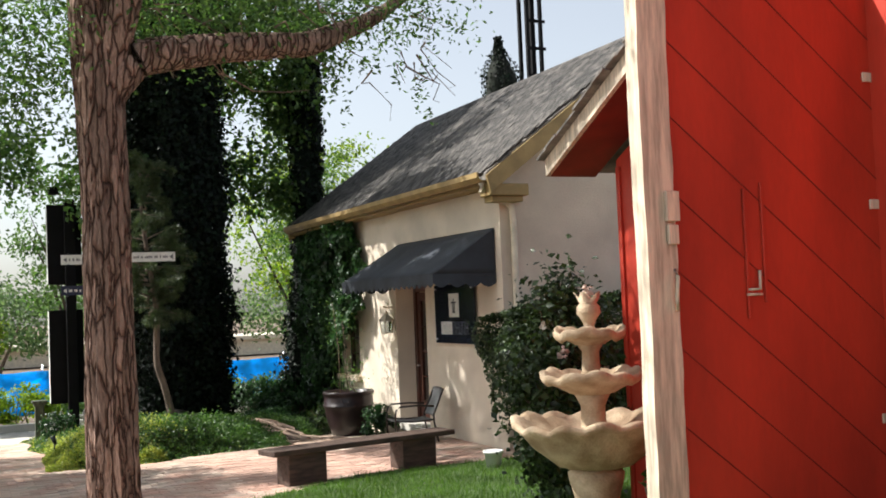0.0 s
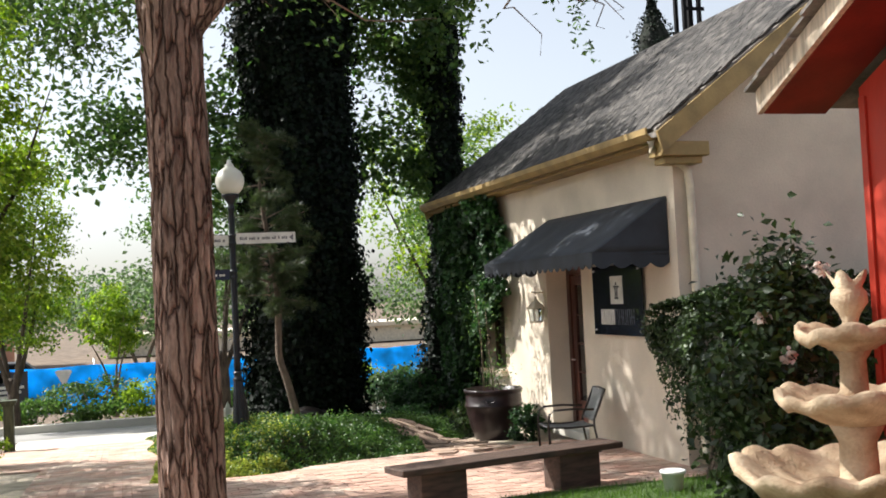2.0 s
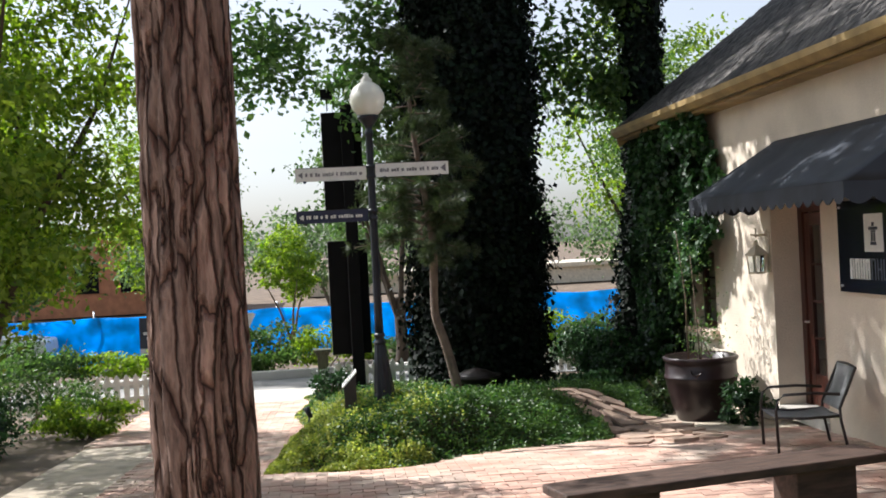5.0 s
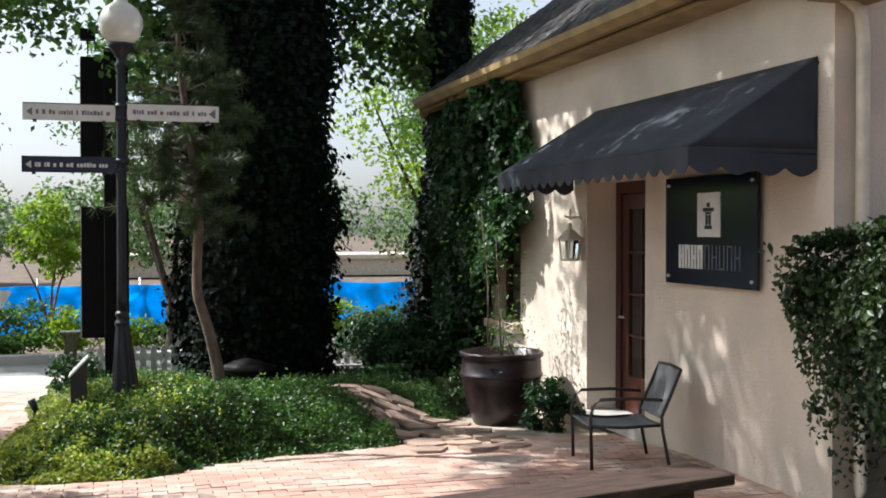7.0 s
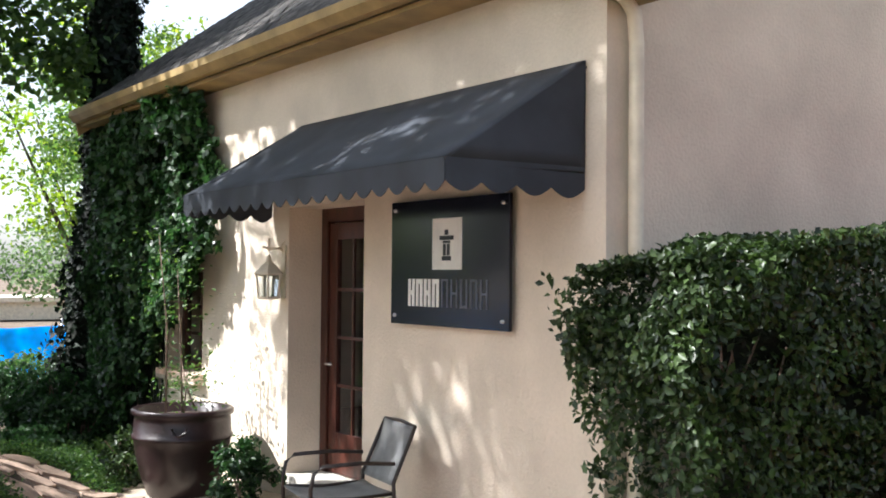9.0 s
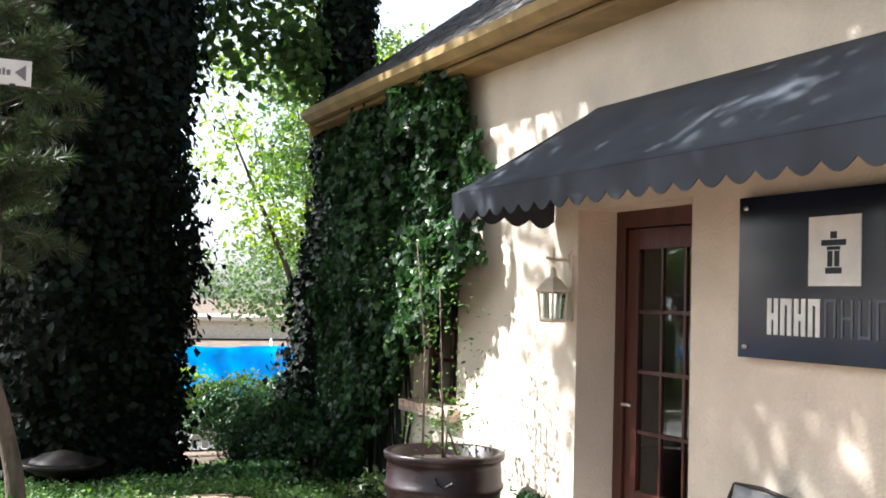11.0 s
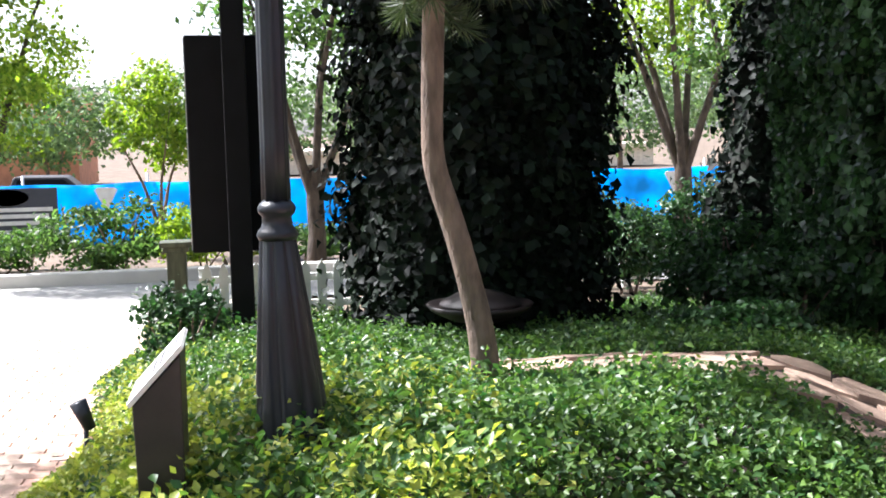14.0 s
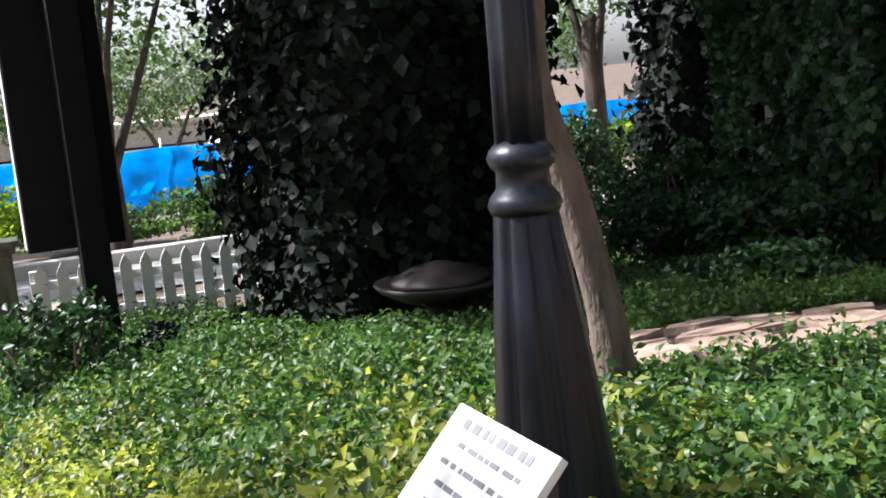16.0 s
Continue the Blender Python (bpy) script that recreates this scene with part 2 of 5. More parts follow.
M_GLASS = glass("window_glass", (0.75, 0.82, 0.85))
M_GLOBE = glass("milky_globe", (0.86, 0.85, 0.76), 0.35, 0.65)


# ---- mesh helpers ----
def bx(bm, x0, x1, y0, y1, z0, z1, m=None):
    v = [bm.verts.new(p) for p in ((x0, y0, z0), (x1, y0, z0), (x1, y1, z0), (x0, y1, z0), (x0, y0, z1), (x1, y0, z1), (x1, y1, z1), (x0, y1, z1))]
    if m is not None:
        for q in v:
            q.co = m @ q.co
    for f in ((3, 2, 1, 0), (4, 5, 6, 7), (0, 1, 5, 4), (1, 2, 6, 5), (2, 3, 7, 6), (3, 0, 4, 7)):
        bm.faces.new([v[i] for i in f])
    return v


def prism(bm, pts, axis, a, b):
    """An outline of (u, v) pairs pushed from a to b along an axis."""
    def at(u, v, w):
        return {"x": (w, u, v), "y": (u, w, v), "z": (u, v, w)}[axis]
    lo = [bm.verts.new(at(u, v, a)) for u, v in pts]
    hi = [bm.verts.new(at(u, v, b)) for u, v in pts]
    bm.faces.new(lo[::-1])
    bm.faces.new(hi)
    for i in range(len(pts)):
        j = (i + 1) % len(pts)
        bm.faces.new((lo[i], lo[j], hi[j], hi[i]))


def tube(bm, pts, radii, seg=10, wobble=0.0, seed=0):
    rnd = random.Random(seed)
    pts = [Vector(p) for p in pts]
    rings = []
    for i, p in enumerate(pts):
        d = (pts[min(i + 1, len(pts) - 1)] - pts[max(i - 1, 0)]).normalized()
        u = d.orthogonal().normalized() if abs(d.z) < 0.9 else Vector((1, 0, 0))
        u = (u - d * u.dot(d)).normalized()
        w = d.cross(u)
        r = radii[i] if isinstance(radii, (list, tuple)) else radii
        rings.append([bm.verts.new(p + (u * math.cos(k * math.tau / seg) + w * math.sin(k * math.tau / seg)) * r * (1 + rnd.uniform(-wobble, wobble))) for k in range(seg)])
    for a, b in zip(rings, rings[1:]):
        for k in range(seg):
            bm.faces.new((a[k], a[(k + 1) % seg], b[(k + 1) % seg], b[k]))
    bm.faces.new(rings[0][::-1])
    bm.faces.new(rings[-1])


def lathe(bm, profile, cx, cy, seg=32, ripple=None):
    rings = []
    for i, (r, z) in enumerate(profile):
        row = []
        for k in range(seg):
            a = k * math.tau / seg
            rr, zz = r, z
            if ripple:
                dr, dz = ripple(i, a)
                rr, zz = r + dr, z + dz
            row.append(bm.verts.new((cx + rr * math.cos(a), cy + rr * math.sin(a), zz)))
        rings.append(row)
    for a, b in zip(rings, rings[1:]):
        for k in range(seg):
            bm.faces.new((a[k], a[(k + 1) % seg], b[(k + 1) % seg], b[k]))
    if profile[0][0] > 1e-4:
        bm.faces.new(rings[0][::-1])
    if profile[-1][0] > 1e-4:
        bm.faces.new(rings[-1])


def finish(name, bm, material, parent=None, label="", smooth=False, bevel=0.0):
    bmesh.ops.recalc_face_normals(bm, faces=bm.faces)
    me = bpy.data.meshes.new(name)
    bm.to_mesh(me)
    bm.free()
    me.materials.append(material)
    if smooth:
        me.polygons.foreach_set("use_smooth", [True] * len(me.polygons))
    ob = new(name, me)
    if parent is not None:
        ob.parent = parent
    if label:
        tagged(ob, label)
    if bevel:
        mo = ob.modifiers.new("edge", "BEVEL")
        mo.width, mo.segments, mo.limit_method = bevel, 2, "ANGLE"
    return ob


def part(name, bm, material, parent, label="", smooth=False, bevel=0.0):
    return finish(name, bm, material, parent, label, smooth, bevel)


def thing(name, label, category, group="", at=(0, 0, 0)):
    ob = new(name)
    ob.location = at
    return tagged(ob, label, category, group)


def box_part(name, dims, material, parent, label="", bevel=0.004, m=None):
    bm = bmesh.new()
    bx(bm, *dims, m)
    return part(name, bm, material, parent, label, bevel=bevel)


def leaf_mesh(name, where, out, size, material, parent=None, spread=0.9, slim=0.5, rng=None):
    """Many small folded leaves at the points where, roughly facing out."""
    rng = rng or np.random.default_rng(5)
    n = len(where)
    nrm = out + rng.normal(0, spread, (n, 3))
    nrm /= np.linalg.norm(nrm, axis=1, keepdims=True) + 1e-9
    ax = rng.normal(0, 1, (n, 3))
    ax -= nrm * (ax * nrm).sum(1, keepdims=True)
    ax /= np.linalg.norm(ax, axis=1, keepdims=True) + 1e-9
    side = np.cross(nrm, ax)
    s = (size * rng.uniform(0.6, 1.35, n))[:, None]
    v = np.empty((n, 4, 3))
    v[:, 0] = where - ax * s * 0.5
    v[:, 1] = where + side * s * slim * 0.5 + nrm * s * 0.12
    v[:, 2] = where + ax * s * 0.5 - nrm * s * 0.08
    v[:, 3] = where - side * s * slim * 0.5 + nrm * s * 0.12
    me = bpy.data.meshes.new(name)
    me.vertices.add(n * 4)
    me.vertices.foreach_set("co", v.ravel())
    base = np.arange(n)[:, None] * 4
    tri = np.concatenate([base + [0, 1, 2], base + [0, 2, 3]], axis=1).ravel()
    me.loops.add(n * 6)
    me.loops.foreach_set("vertex_index", tri)
    me.polygons.add(n * 2)
    me.polygons.foreach_set("loop_start", np.arange(0, n * 6, 3))
    me.update(calc_edges=True)
    me.materials.append(material)
    ob = new(name, me)
    if parent is not None:
        ob.parent = parent
    return ob


def clumps(rng, centre, radii, count, leaves, spread, shell=0.55):
    """Leaf points in clumps through an ellipsoid, with gaps between them."""
    d = rng.normal(0, 1, (count, 3))
    d /= np.linalg.norm(d, axis=1, keepdims=True)
    r = shell + (1 - shell) * rng.random(count) ** 0.6
    c = np.array(centre) + d * r[:, None] * np.array(radii)
    k = rng.integers(0, count, leaves)
    p = c[k] + rng.normal(0, 1, (leaves, 3)) * np.array(spread)
    return p, d[k] * 0.6 + np.array((0, 0, 0.5))


# ---- lie of the land ----
def fall(y):
    if y < 3:
        return 0.5
    if y < 12:
        return 0.5 * (12 - y) / 9
    if y < 15:
        return 0.0
    if y < 28:
        return -0.055 * (y - 15)
    if y < 44:
        return -0.715 - 0.045 * (y - 28)
    return -1.435


def ramp01(v):
    v = max(0.0, min(1.0, v))
    return v * v * (3 - 2 * v)


def bed_edge(x, y):
    """How far inside the planted bed a place lies, in metres (negative: outside)."""
    front = y - (15.65 + 0.12 * math.sin(x * 2.2) + max(0.0, x - 2.6) * 0.42 + max(0.0, x - 4.7) * 1.1)
    left = x - (1.45 + 0.08 * math.sin(y * 1.7) - 0.25 * ramp01((17.5 - y) / 2))
    return min(front, left, 24.4 - y)


STONES = [(5.3, 15.9), (5.32, 16.5), (5.28, 17.1), (5.15, 17.7), (4.95, 18.25), (4.6, 18.75), (4.2, 19.0), (3.85, 19.1)]


def off_path(x, y):
    """How far a place lies from the middle of the stone path."""
    best = 9.0
    for (ax, ay), (bx_, by_) in zip(STONES, STONES[1:]):
        f = max(0.0, min(1.0, ((x - ax) * (bx_ - ax) + (y - ay) * (by_ - ay)) / ((bx_ - ax) ** 2 + (by_ - ay) ** 2)))
        best = min(best, math.hypot(x - ax - f * (bx_ - ax), y - ay - f * (by_ - ay)))
    return best


def bed_height(x, y):
    e = bed_edge(x, y)
    return fall(y) + 0.38 * ramp01(e / (0.8 + 1.4 * ramp01((x - 3.6) / 1.5))) * ramp01((24.0 - y) / 7) + 0.05 * noise.noise((x * 1.3, y * 1.3, 0)) * ramp01(e / 0.4)


def sheet(name, x0, x1, y0, y1, step, height, material, keep=None):
    bm = bmesh.new()
    nx, ny = max(1, round((x1 - x0) / step)), max(1, round((y1 - y0) / step))
    g = {}
    for i in range(nx + 1):
        for j in range(ny + 1):
            x, y = x0 + (x1 - x0) * i / nx, y0 + (y1 - y0) * j / ny
            g[i, j] = bm.verts.new((x, y, height(x, y)))
    for i in range(nx):
        for j in range(ny):
            x, y = x0 + (x1 - x0) * (i + 0.5) / nx, y0 + (y1 - y0) * (j + 0.5) / ny
            if keep is None or keep(x, y):
                bm.faces.new((g[i, j], g[i + 1, j], g[i + 1, j + 1], g[i, j + 1]))
    for v in [v for v in bm.verts if not v.link_faces]:
        bm.verts.remove(v)
    return finish(name, bm, material, smooth=True)


# ---- ground ----
bm = bmesh.new()
ys = [-400, -60, -10, 3, 12, 15, 28, 44, 80, 600]
rows_v = [[bm.verts.new((x, y, fall(y) - 0.06)) for x in (-500, -60, -8, 0, 8, 20, 80, 500)] for y in ys]
for a, b in zip(rows_v, rows_v[1:]):
    for k in range(7):
        bm.faces.new((a[k], a[k + 1], b[k + 1], b[k]))
tagged(finish("ground", bm, M_EARTH), "bare brown earth running out to the horizon", "ground", kind="structure")
tagged(sheet("pavement", -1.25, 7.2, -6, 27.2, 0.5, lambda x, y: fall(y) - 0.02, M_JOINT, lambda x, y: (x < 2.6 or (11.8 < y < 18.5)) and not (x > 2.2 and y < 11.4) and not (x < -0.2 and y < 10)), "sand-jointed walk between lawn and planted bed", "pavement", kind="structure")
tagged(sheet("walk_mouth", -1.25, 1.6, 24.0, 27.2, 0.4, lambda x, y: fall(y) - 0.012, M_CONC), "pale concrete mouth of the walk at the road", "pavement", kind="structure")
tagged(sheet("road", -60, 60, 27.2, 30.6, 2.0, lambda x, y: fall(y) - 0.03, M_ASPHALT), "pale sunlit road past the garden", "road", kind="structure")
bm = bmesh.new()
bx(bm, -60, 60, 30.3, 30.55, fall(30.4) - 0.1, fall(30.4) + 0.16)
tagged(finish("kerb", bm, M_CONC, bevel=0.02), "pale concrete kerb along the far roadside", "kerb", kind="structure")
LAWN = lambda x, y: y < 12.35 - max(0.0, 4.4 - x) * 0.75 and x > 2.45 + 0.1 * math.sin(y)
tagged(sheet("lawn", 2.4, 12.0, 2.5, 12.4, 0.2, lambda x, y: fall(y) + 0.015, M_LAWN, LAWN), "green lawn soil under short grass", "lawn", kind="structure")
tagged(sheet("planted_bed", 1.0, 6.8, 15.3, 24.6, 0.15, bed_height, M_SOIL, lambda x, y: bed_edge(x, y) > -0.15), "mounded dark soil of the planted bed", "planted bed", kind="structure")

# ---- cottage ----
WX, NY, FY, RX = 6.85, 13.05, 21.75, 9.55
EAVE_X, EAVE_Z, PITCH = 6.50, 3.72, 0.73
ROOF_END = 22.1
RIDGE_Z = EAVE_Z + (RX - EAVE_X) * PITCH
cottage = thing("cottage", "cream stucco cottage with weathered shingle roof and ochre eaves", "house", at=(WX, NY, 0))
cottage.matrix_world = Matrix.Identity(4)
bm = bmesh.new()
top = EAVE_Z + (WX - EAVE_X) * PITCH - 0.06
cy = [NY + 0.3, 15.72, 16.98, 18.86, 19.78, FY - 0.3]
cz = [-0.6, 0.76, 1.78, 2.34, top]
solid = {(i, j) for i in range(5) for j in range(4) if not (i == 1 and j < 3) and not (i == 3 and j == 1)}
grid = {}


def corner(i, j, k):
    if (i, j, k) not in grid:
        grid[i, j, k] = bm.verts.new((WX + 0.35 * k, cy[i], cz[j]))
    return grid[i, j, k]


for i, j in solid:
    for k in (0, 1):
        bm.faces.new([corner(i + a, j + b, k) for a, b in ((0, 0), (1, 0), (1, 1), (0, 1))])
    for (di, dj), ((a, b), (c, d)) in (((-1, 0), ((0, 0), (0, 1))), ((1, 0), ((1, 0), (1, 1))), ((0, -1), ((0, 0), (1, 0))), ((0, 1), ((0, 1), (1, 1)))):
        if (i + di, j + dj) not in solid:
            bm.faces.new((corner(i + a, j + b, 0), corner(i + c, j + d, 0), corner(i + c, j + d, 1), corner(i + a, j + b, 1)))
part("front_wall", bm, M_STUCCO, cottage, "warm cream stucco wall with soft relief")
for nm, y0, y1 in (("gable_wall", NY, NY + 0.3), ("far_gable_wall", FY - 0.3, FY)):
    bm = bmesh.new()
    prism(bm, [(WX, -0.6), (12.25, -0.6), (12.25, top), (RX, RIDGE_Z - 0.12), (WX, top)], "y", y0, y1)
    part(nm, bm, M_STUCCO, cottage)
box_part("back_wall", (11.95, 12.25, NY + 0.3, FY - 0.3, -0.6, top), M_STUCCO, cottage)
box_part("inner_floor", (WX + 0.35, 11.95, NY + 0.3, FY - 0.3, -0.1, -0.03), M_BENCH, cottage)
box_part("inner_ceiling", (WX + 0.35, 11.95, NY + 0.3, FY - 0.3, 2.6, 2.66), M_STUCCO, cottage)
box_part("threshold", (WX - 0.02, WX + 0.4, 15.72, 16.98, -0.05, 0.06), M_CONC, cottage, "worn pale door step")
roof_front = bmesh.new()
L = math.hypot(RX - EAVE_X, RIDGE_Z - EAVE_Z)
prism(roof_front, [(EAVE_X, EAVE_Z), (RX, RIDGE_Z), (RX, RIDGE_Z - 0.1), (EAVE_X, EAVE_Z - 0.1)], "y", 12.72, ROOF_END)
roof = part("roof", roof_front, M_GREYSHINGLE, cottage, "steep roof of dark weathered wooden shingles")
bm = bmesh.new()
prism(bm, [(RX, RIDGE_Z), (12.6, EAVE_Z), (12.6, EAVE_Z - 0.1), (RX, RIDGE_Z - 0.1)], "y", 12.72, ROOF_END)
part("rear_roof", bm, M_GREYSHINGLE, cottage)
bm = bmesh.new()
prism(bm, [(RX - 0.14, RIDGE_Z - 0.05), (RX, RIDGE_Z + 0.05), (RX + 0.14, RIDGE_Z - 0.05)], "y", 12.7, ROOF_END + 0.02)
part("ridge_cap", bm, M_SHINGLE, cottage)
# ochre boards
bm = bmesh.new()
prism(bm, [(EAVE_X - 0.01, EAVE_Z - 0.04), (RX, RIDGE_Z - 0.03), (RX, RIDGE_Z - 0.26), (EAVE_X + 0.05, EAVE_Z - 0.27)], "y", 12.68, 12.725)
part("rake_board", bm, M_TRIM, cottage, "ochre painted rake board")
bm = bmesh.new()
prism(bm, [(EAVE_X - 0.01, EAVE_Z - 0.04), (RX, RIDGE_Z - 0.03), (RX, RIDGE_Z - 0.26), (EAVE_X + 0.05, EAVE_Z - 0.27)], "y", ROOF_END, ROOF_END + 0.04)
part("far_rake_board", bm, M_TRIM, cottage)
bm = bmesh.new()
prism(bm, [(EAVE_X + 0.12, EAVE_Z - 0.10), (RX, RIDGE_Z - 0.12), (RX, RIDGE_Z - 0.20), (EAVE_X + 0.12, EAVE_Z - 0.16)], "y", 12.73, NY + 0.02)
part("rake_soffit", bm, M_TRIM, cottage)
bm = bmesh.new()
bx(bm, 6.56, 7.15, 12.74, 13.04, EAVE_Z - 0.30, EAVE_Z - 0.14)
bx(bm, 6.62, 7.09, 12.80, 13.04, EAVE_Z - 0.38, EAVE_Z - 0.30)
part("eave_return", bm, M_TRIM, cottage, "boxed ochre eave return at the gable corner", bevel=0.01)
box_part("eave_soffit", (EAVE_X + 0.06, WX + 0.01, 13.04, ROOF_END - 0.01, EAVE_Z - 0.16, EAVE_Z - 0.12), M_TRIM, cottage)
bm = bmesh.new()
prism(bm, [(EAVE_X - 0.10, EAVE_Z + 0.01), (EAVE_X - 0.10, EAVE_Z - 0.06), (EAVE_X - 0.04, EAVE_Z - 0.12), (EAVE_X + 0.04, EAVE_Z - 0.12), (EAVE_X + 0.04, EAVE_Z - 0.02), (EAVE_X + 0.02, EAVE_Z - 0.02), (EAVE_X + 0.02, EAVE_Z - 0.1), (EAVE_X - 0.03, EAVE_Z - 0.1), (EAVE_X - 0.08, EAVE_Z - 0.05), (EAVE_X - 0.08, EAVE_Z + 0.01)], "y", 12.78, ROOF_END - 0.05)
part("gutter", bm, M_TRIM, cottage, "long ochre metal eaves gutter")
bm = bmesh.new()
tube(bm, [(6.50, 12.86, 3.60), (6.52, 12.88, 3.50), (6.66, 12.93, 3.44), (6.90, 12.97, 3.36), (7.0, 12.985, 3.28), (7.02, 12.985, 3.1), (7.02, 12.985, 0.15), (6.98, 12.93, 0.05)], 0.045, 12)
part("downspout", bm, M_CREAM, cottage, "cream painted downspout with offset elbows", smooth=True)
# door
door = bmesh.new()
for d in ((7.16, 7.24, 15.73, 15.83, 0.06, 2.34), (7.16, 7.24, 16.86, 16.97, 0.06, 2.34), (7.16, 7.24, 15.83, 16.86, 2.22, 2.34)):
    bx(door, *d)
frame_ob = part("door_frame", door, M_BROWNDOOR, cottage, "dark red-brown timber door frame", bevel=0.006)
bm = bmesh.new()
for d in ((7.18, 7.23, 15.84, 15.97, 0.07, 2.21), (7.18, 7.23, 16.72, 16.85, 0.07, 2.21), (7.18, 7.23, 15.97, 16.72, 0.07, 0.42), (7.18, 7.23, 15.97, 16.72, 2.07, 2.21)):
    bx(bm, *d)
leaf_door = part("door", bm, M_BROWNDOOR, cottage, "glazed dark timber entrance door", bevel=0.004)
for z in (0.82, 1.23, 1.64):
    box_part("glazing_bar", (7.19, 7.22, 15.97, 16.72, z - 0.013, z + 0.013), M_BROWNDOOR, leaf_door, "", 0)
for y in (16.22, 16.47):
    box_part("glazing_bar", (7.192, 7.218, y - 0.012, y + 0.012, 0.42, 2.07), M_BROWNDOOR, leaf_door, "", 0)
box_part("glass_pane", (7.203, 7.208, 15.97, 16.72, 0.42, 2.07), M_GLASS, leaf_door, "reflecting door glass", 0).visible_shadow = False
bm = bmesh.new()
tube(bm, [(7.17, 16.80, 1.0), (7.12, 16.80, 1.0), (7.12, 16.70, 1.0)], 0.012, 8)
part("door_handle", bm, M_STEEL, leaf_door, "brushed lever handle", smooth=True)
# window
bm = bmesh.new()
for d in ((7.0, 7.08, 18.86, 18.93, 0.76, 1.78), (7.0, 7.08, 19.71, 19.78, 0.76, 1.78), (7.0, 7.08, 18.93, 19.71, 0.76, 0.84), (7.0, 7.08, 18.93, 19.71, 1.70, 1.78), (7.02, 7.06, 19.305, 19.335, 0.84, 1.7), (7.02, 7.06, 18.93, 19.71, 1.12, 1.15), (7.02, 7.06, 18.93, 19.71, 1.41, 1.44)):
    bx(bm, *d)
bmesh.ops.remove_doubles(bm, verts=bm.verts, dist=0.0001)
win = part("window", bm, M_BROWNDOOR, cottage, "small brown timber casement window", bevel=0.004)
box_part("pane", (7.035, 7.04, 18.93, 19.71, 0.84, 1.7), M_GLASS, win, "", 0).visible_shadow = False
sill = box_part("window_sill", (6.74, 7.0, 18.78, 19.86, 0.66, 0.70), M_JOINT, cottage, "brick window sill")
for k in range(9):
    box_part("sill_brick", (6.73, 6.995, 18.79 + k * 0.118, 18.79 + k * 0.118 + 0.105, 0.70, 0.765), M_BRICK, sill, bevel=0.006)

# ---- awning ----
awning = thing("awning", "dark navy canvas awning with scalloped valance over the entrance", "awning", at=(WX, 15.0, 3.0))
awning.matrix_world = Matrix.Identity(4)
TR, TL = Vector((WX - 0.01, 13.22, 3.02)), Vector((WX - 0.01, 16.75, 3.02))
CR, CL = Vector((5.98, 13.40, 2.42)), Vector((6.03, 17.32, 2.42))
WR, WL = Vector((WX - 0.01, 13.22, 2.40)), Vector((WX - 0.01, 17.30, 2.40))


def cloth(name, a, b, c, d, sag, label=""):
    """A slightly sagging sheet: a-b along the top, d-c along the bottom."""
    bm = bmesh.new()
    n, k = 24, 8
    g = [[bm.verts.new(a.lerp(b, i / n).lerp(d.lerp(c, i / n), j / k) + Vector((0, 0, -sag * math.sin(math.pi * j / k) * (0.6 + 0.4 * math.cos(i * math.tau / 6))))) for j in range(k + 1)] for i in range(n + 1)]
    for i in range(n):
        for j in range(k):
            bm.faces.new((g[i][j], g[i + 1][j], g[i + 1][j + 1], g[i][j + 1]))
    bmesh.ops.remove_doubles(bm, verts=bm.verts, dist=0.0005)
    ob = part(name, bm, M_CANVAS, awning, label, smooth=True)
    so = ob.modifiers.new("thick", "SOLIDIFY")
    so.thickness = 0.006
    return ob


def valance(a, b, scallops):
    bm = bmesh.new()
    n = scallops * 8
    hi = [bm.verts.new(a.lerp(b, i / n)) for i in range(n + 1)]
    lo = [bm.verts.new(a.lerp(b, i / n) + Vector((0, 0, -0.13 - 0.055 * abs(math.sin(math.pi * i / 8))))) for i in range(n + 1)]
    for i in range(n):
        bm.faces.new((hi[i], hi[i + 1], lo[i + 1], lo[i]))
    ob = part("valance", bm, M_CANVAS, awning, "scalloped canvas valance")
    so = ob.modifiers.new("thick", "SOLIDIFY")
    so.thickness = 0.006


cloth("front_panel", TL, TR, CR, CL, 0.025, "sloping canvas front")
cloth("side_panel", TR, TR, WR, CR, 0.0)
cloth("side_panel", TL, TL, CL, WL, 0.0)
valance(CL, CR, 20)
valance(CR, WR, 4)
valance(WL, CL, 4)
bm = bmesh.new()
for a, b in ((CL, CR), (CR, WR), (CL, WL), (TL, CL), (TR, CR)):
    tube(bm, [a + Vector((0.02, 0, -0.03)), b + Vector((0.02 if b.x < 6.5 else -0.01, 0, -0.03))], 0.008, 8)
part("frame", bm, M_IRON, awning, "thin dark awning frame", smooth=True)

# ---- shop sign ----
sign = thing("shop_sign", "glossy navy sign board with pale emblem, held by four steel bolts", "sign", at=(6.80, 14.54, 1.85))
sign.matrix_world = Matrix.Identity(4)
SY0, SY1, SZ0, SZ1 = 13.85, 15.23, 1.42, 2.29
box_part("board", (6.79, 6.815, SY0, SY1, SZ0, SZ1), M_SIGN, sign, "glossy dark navy board", 0.003)


def on_sign(name, u0, u1, v0, v1, material, lift=0.004, label=""):
    w, h = SY1 - SY0, SZ1 - SZ0
    return box_part(name, (6.79 - lift, 6.791, SY1 - u1 * w, SY1 - u0 * w, SZ1 - v1 * h, SZ1 - v0 * h), material, sign, label, 0)


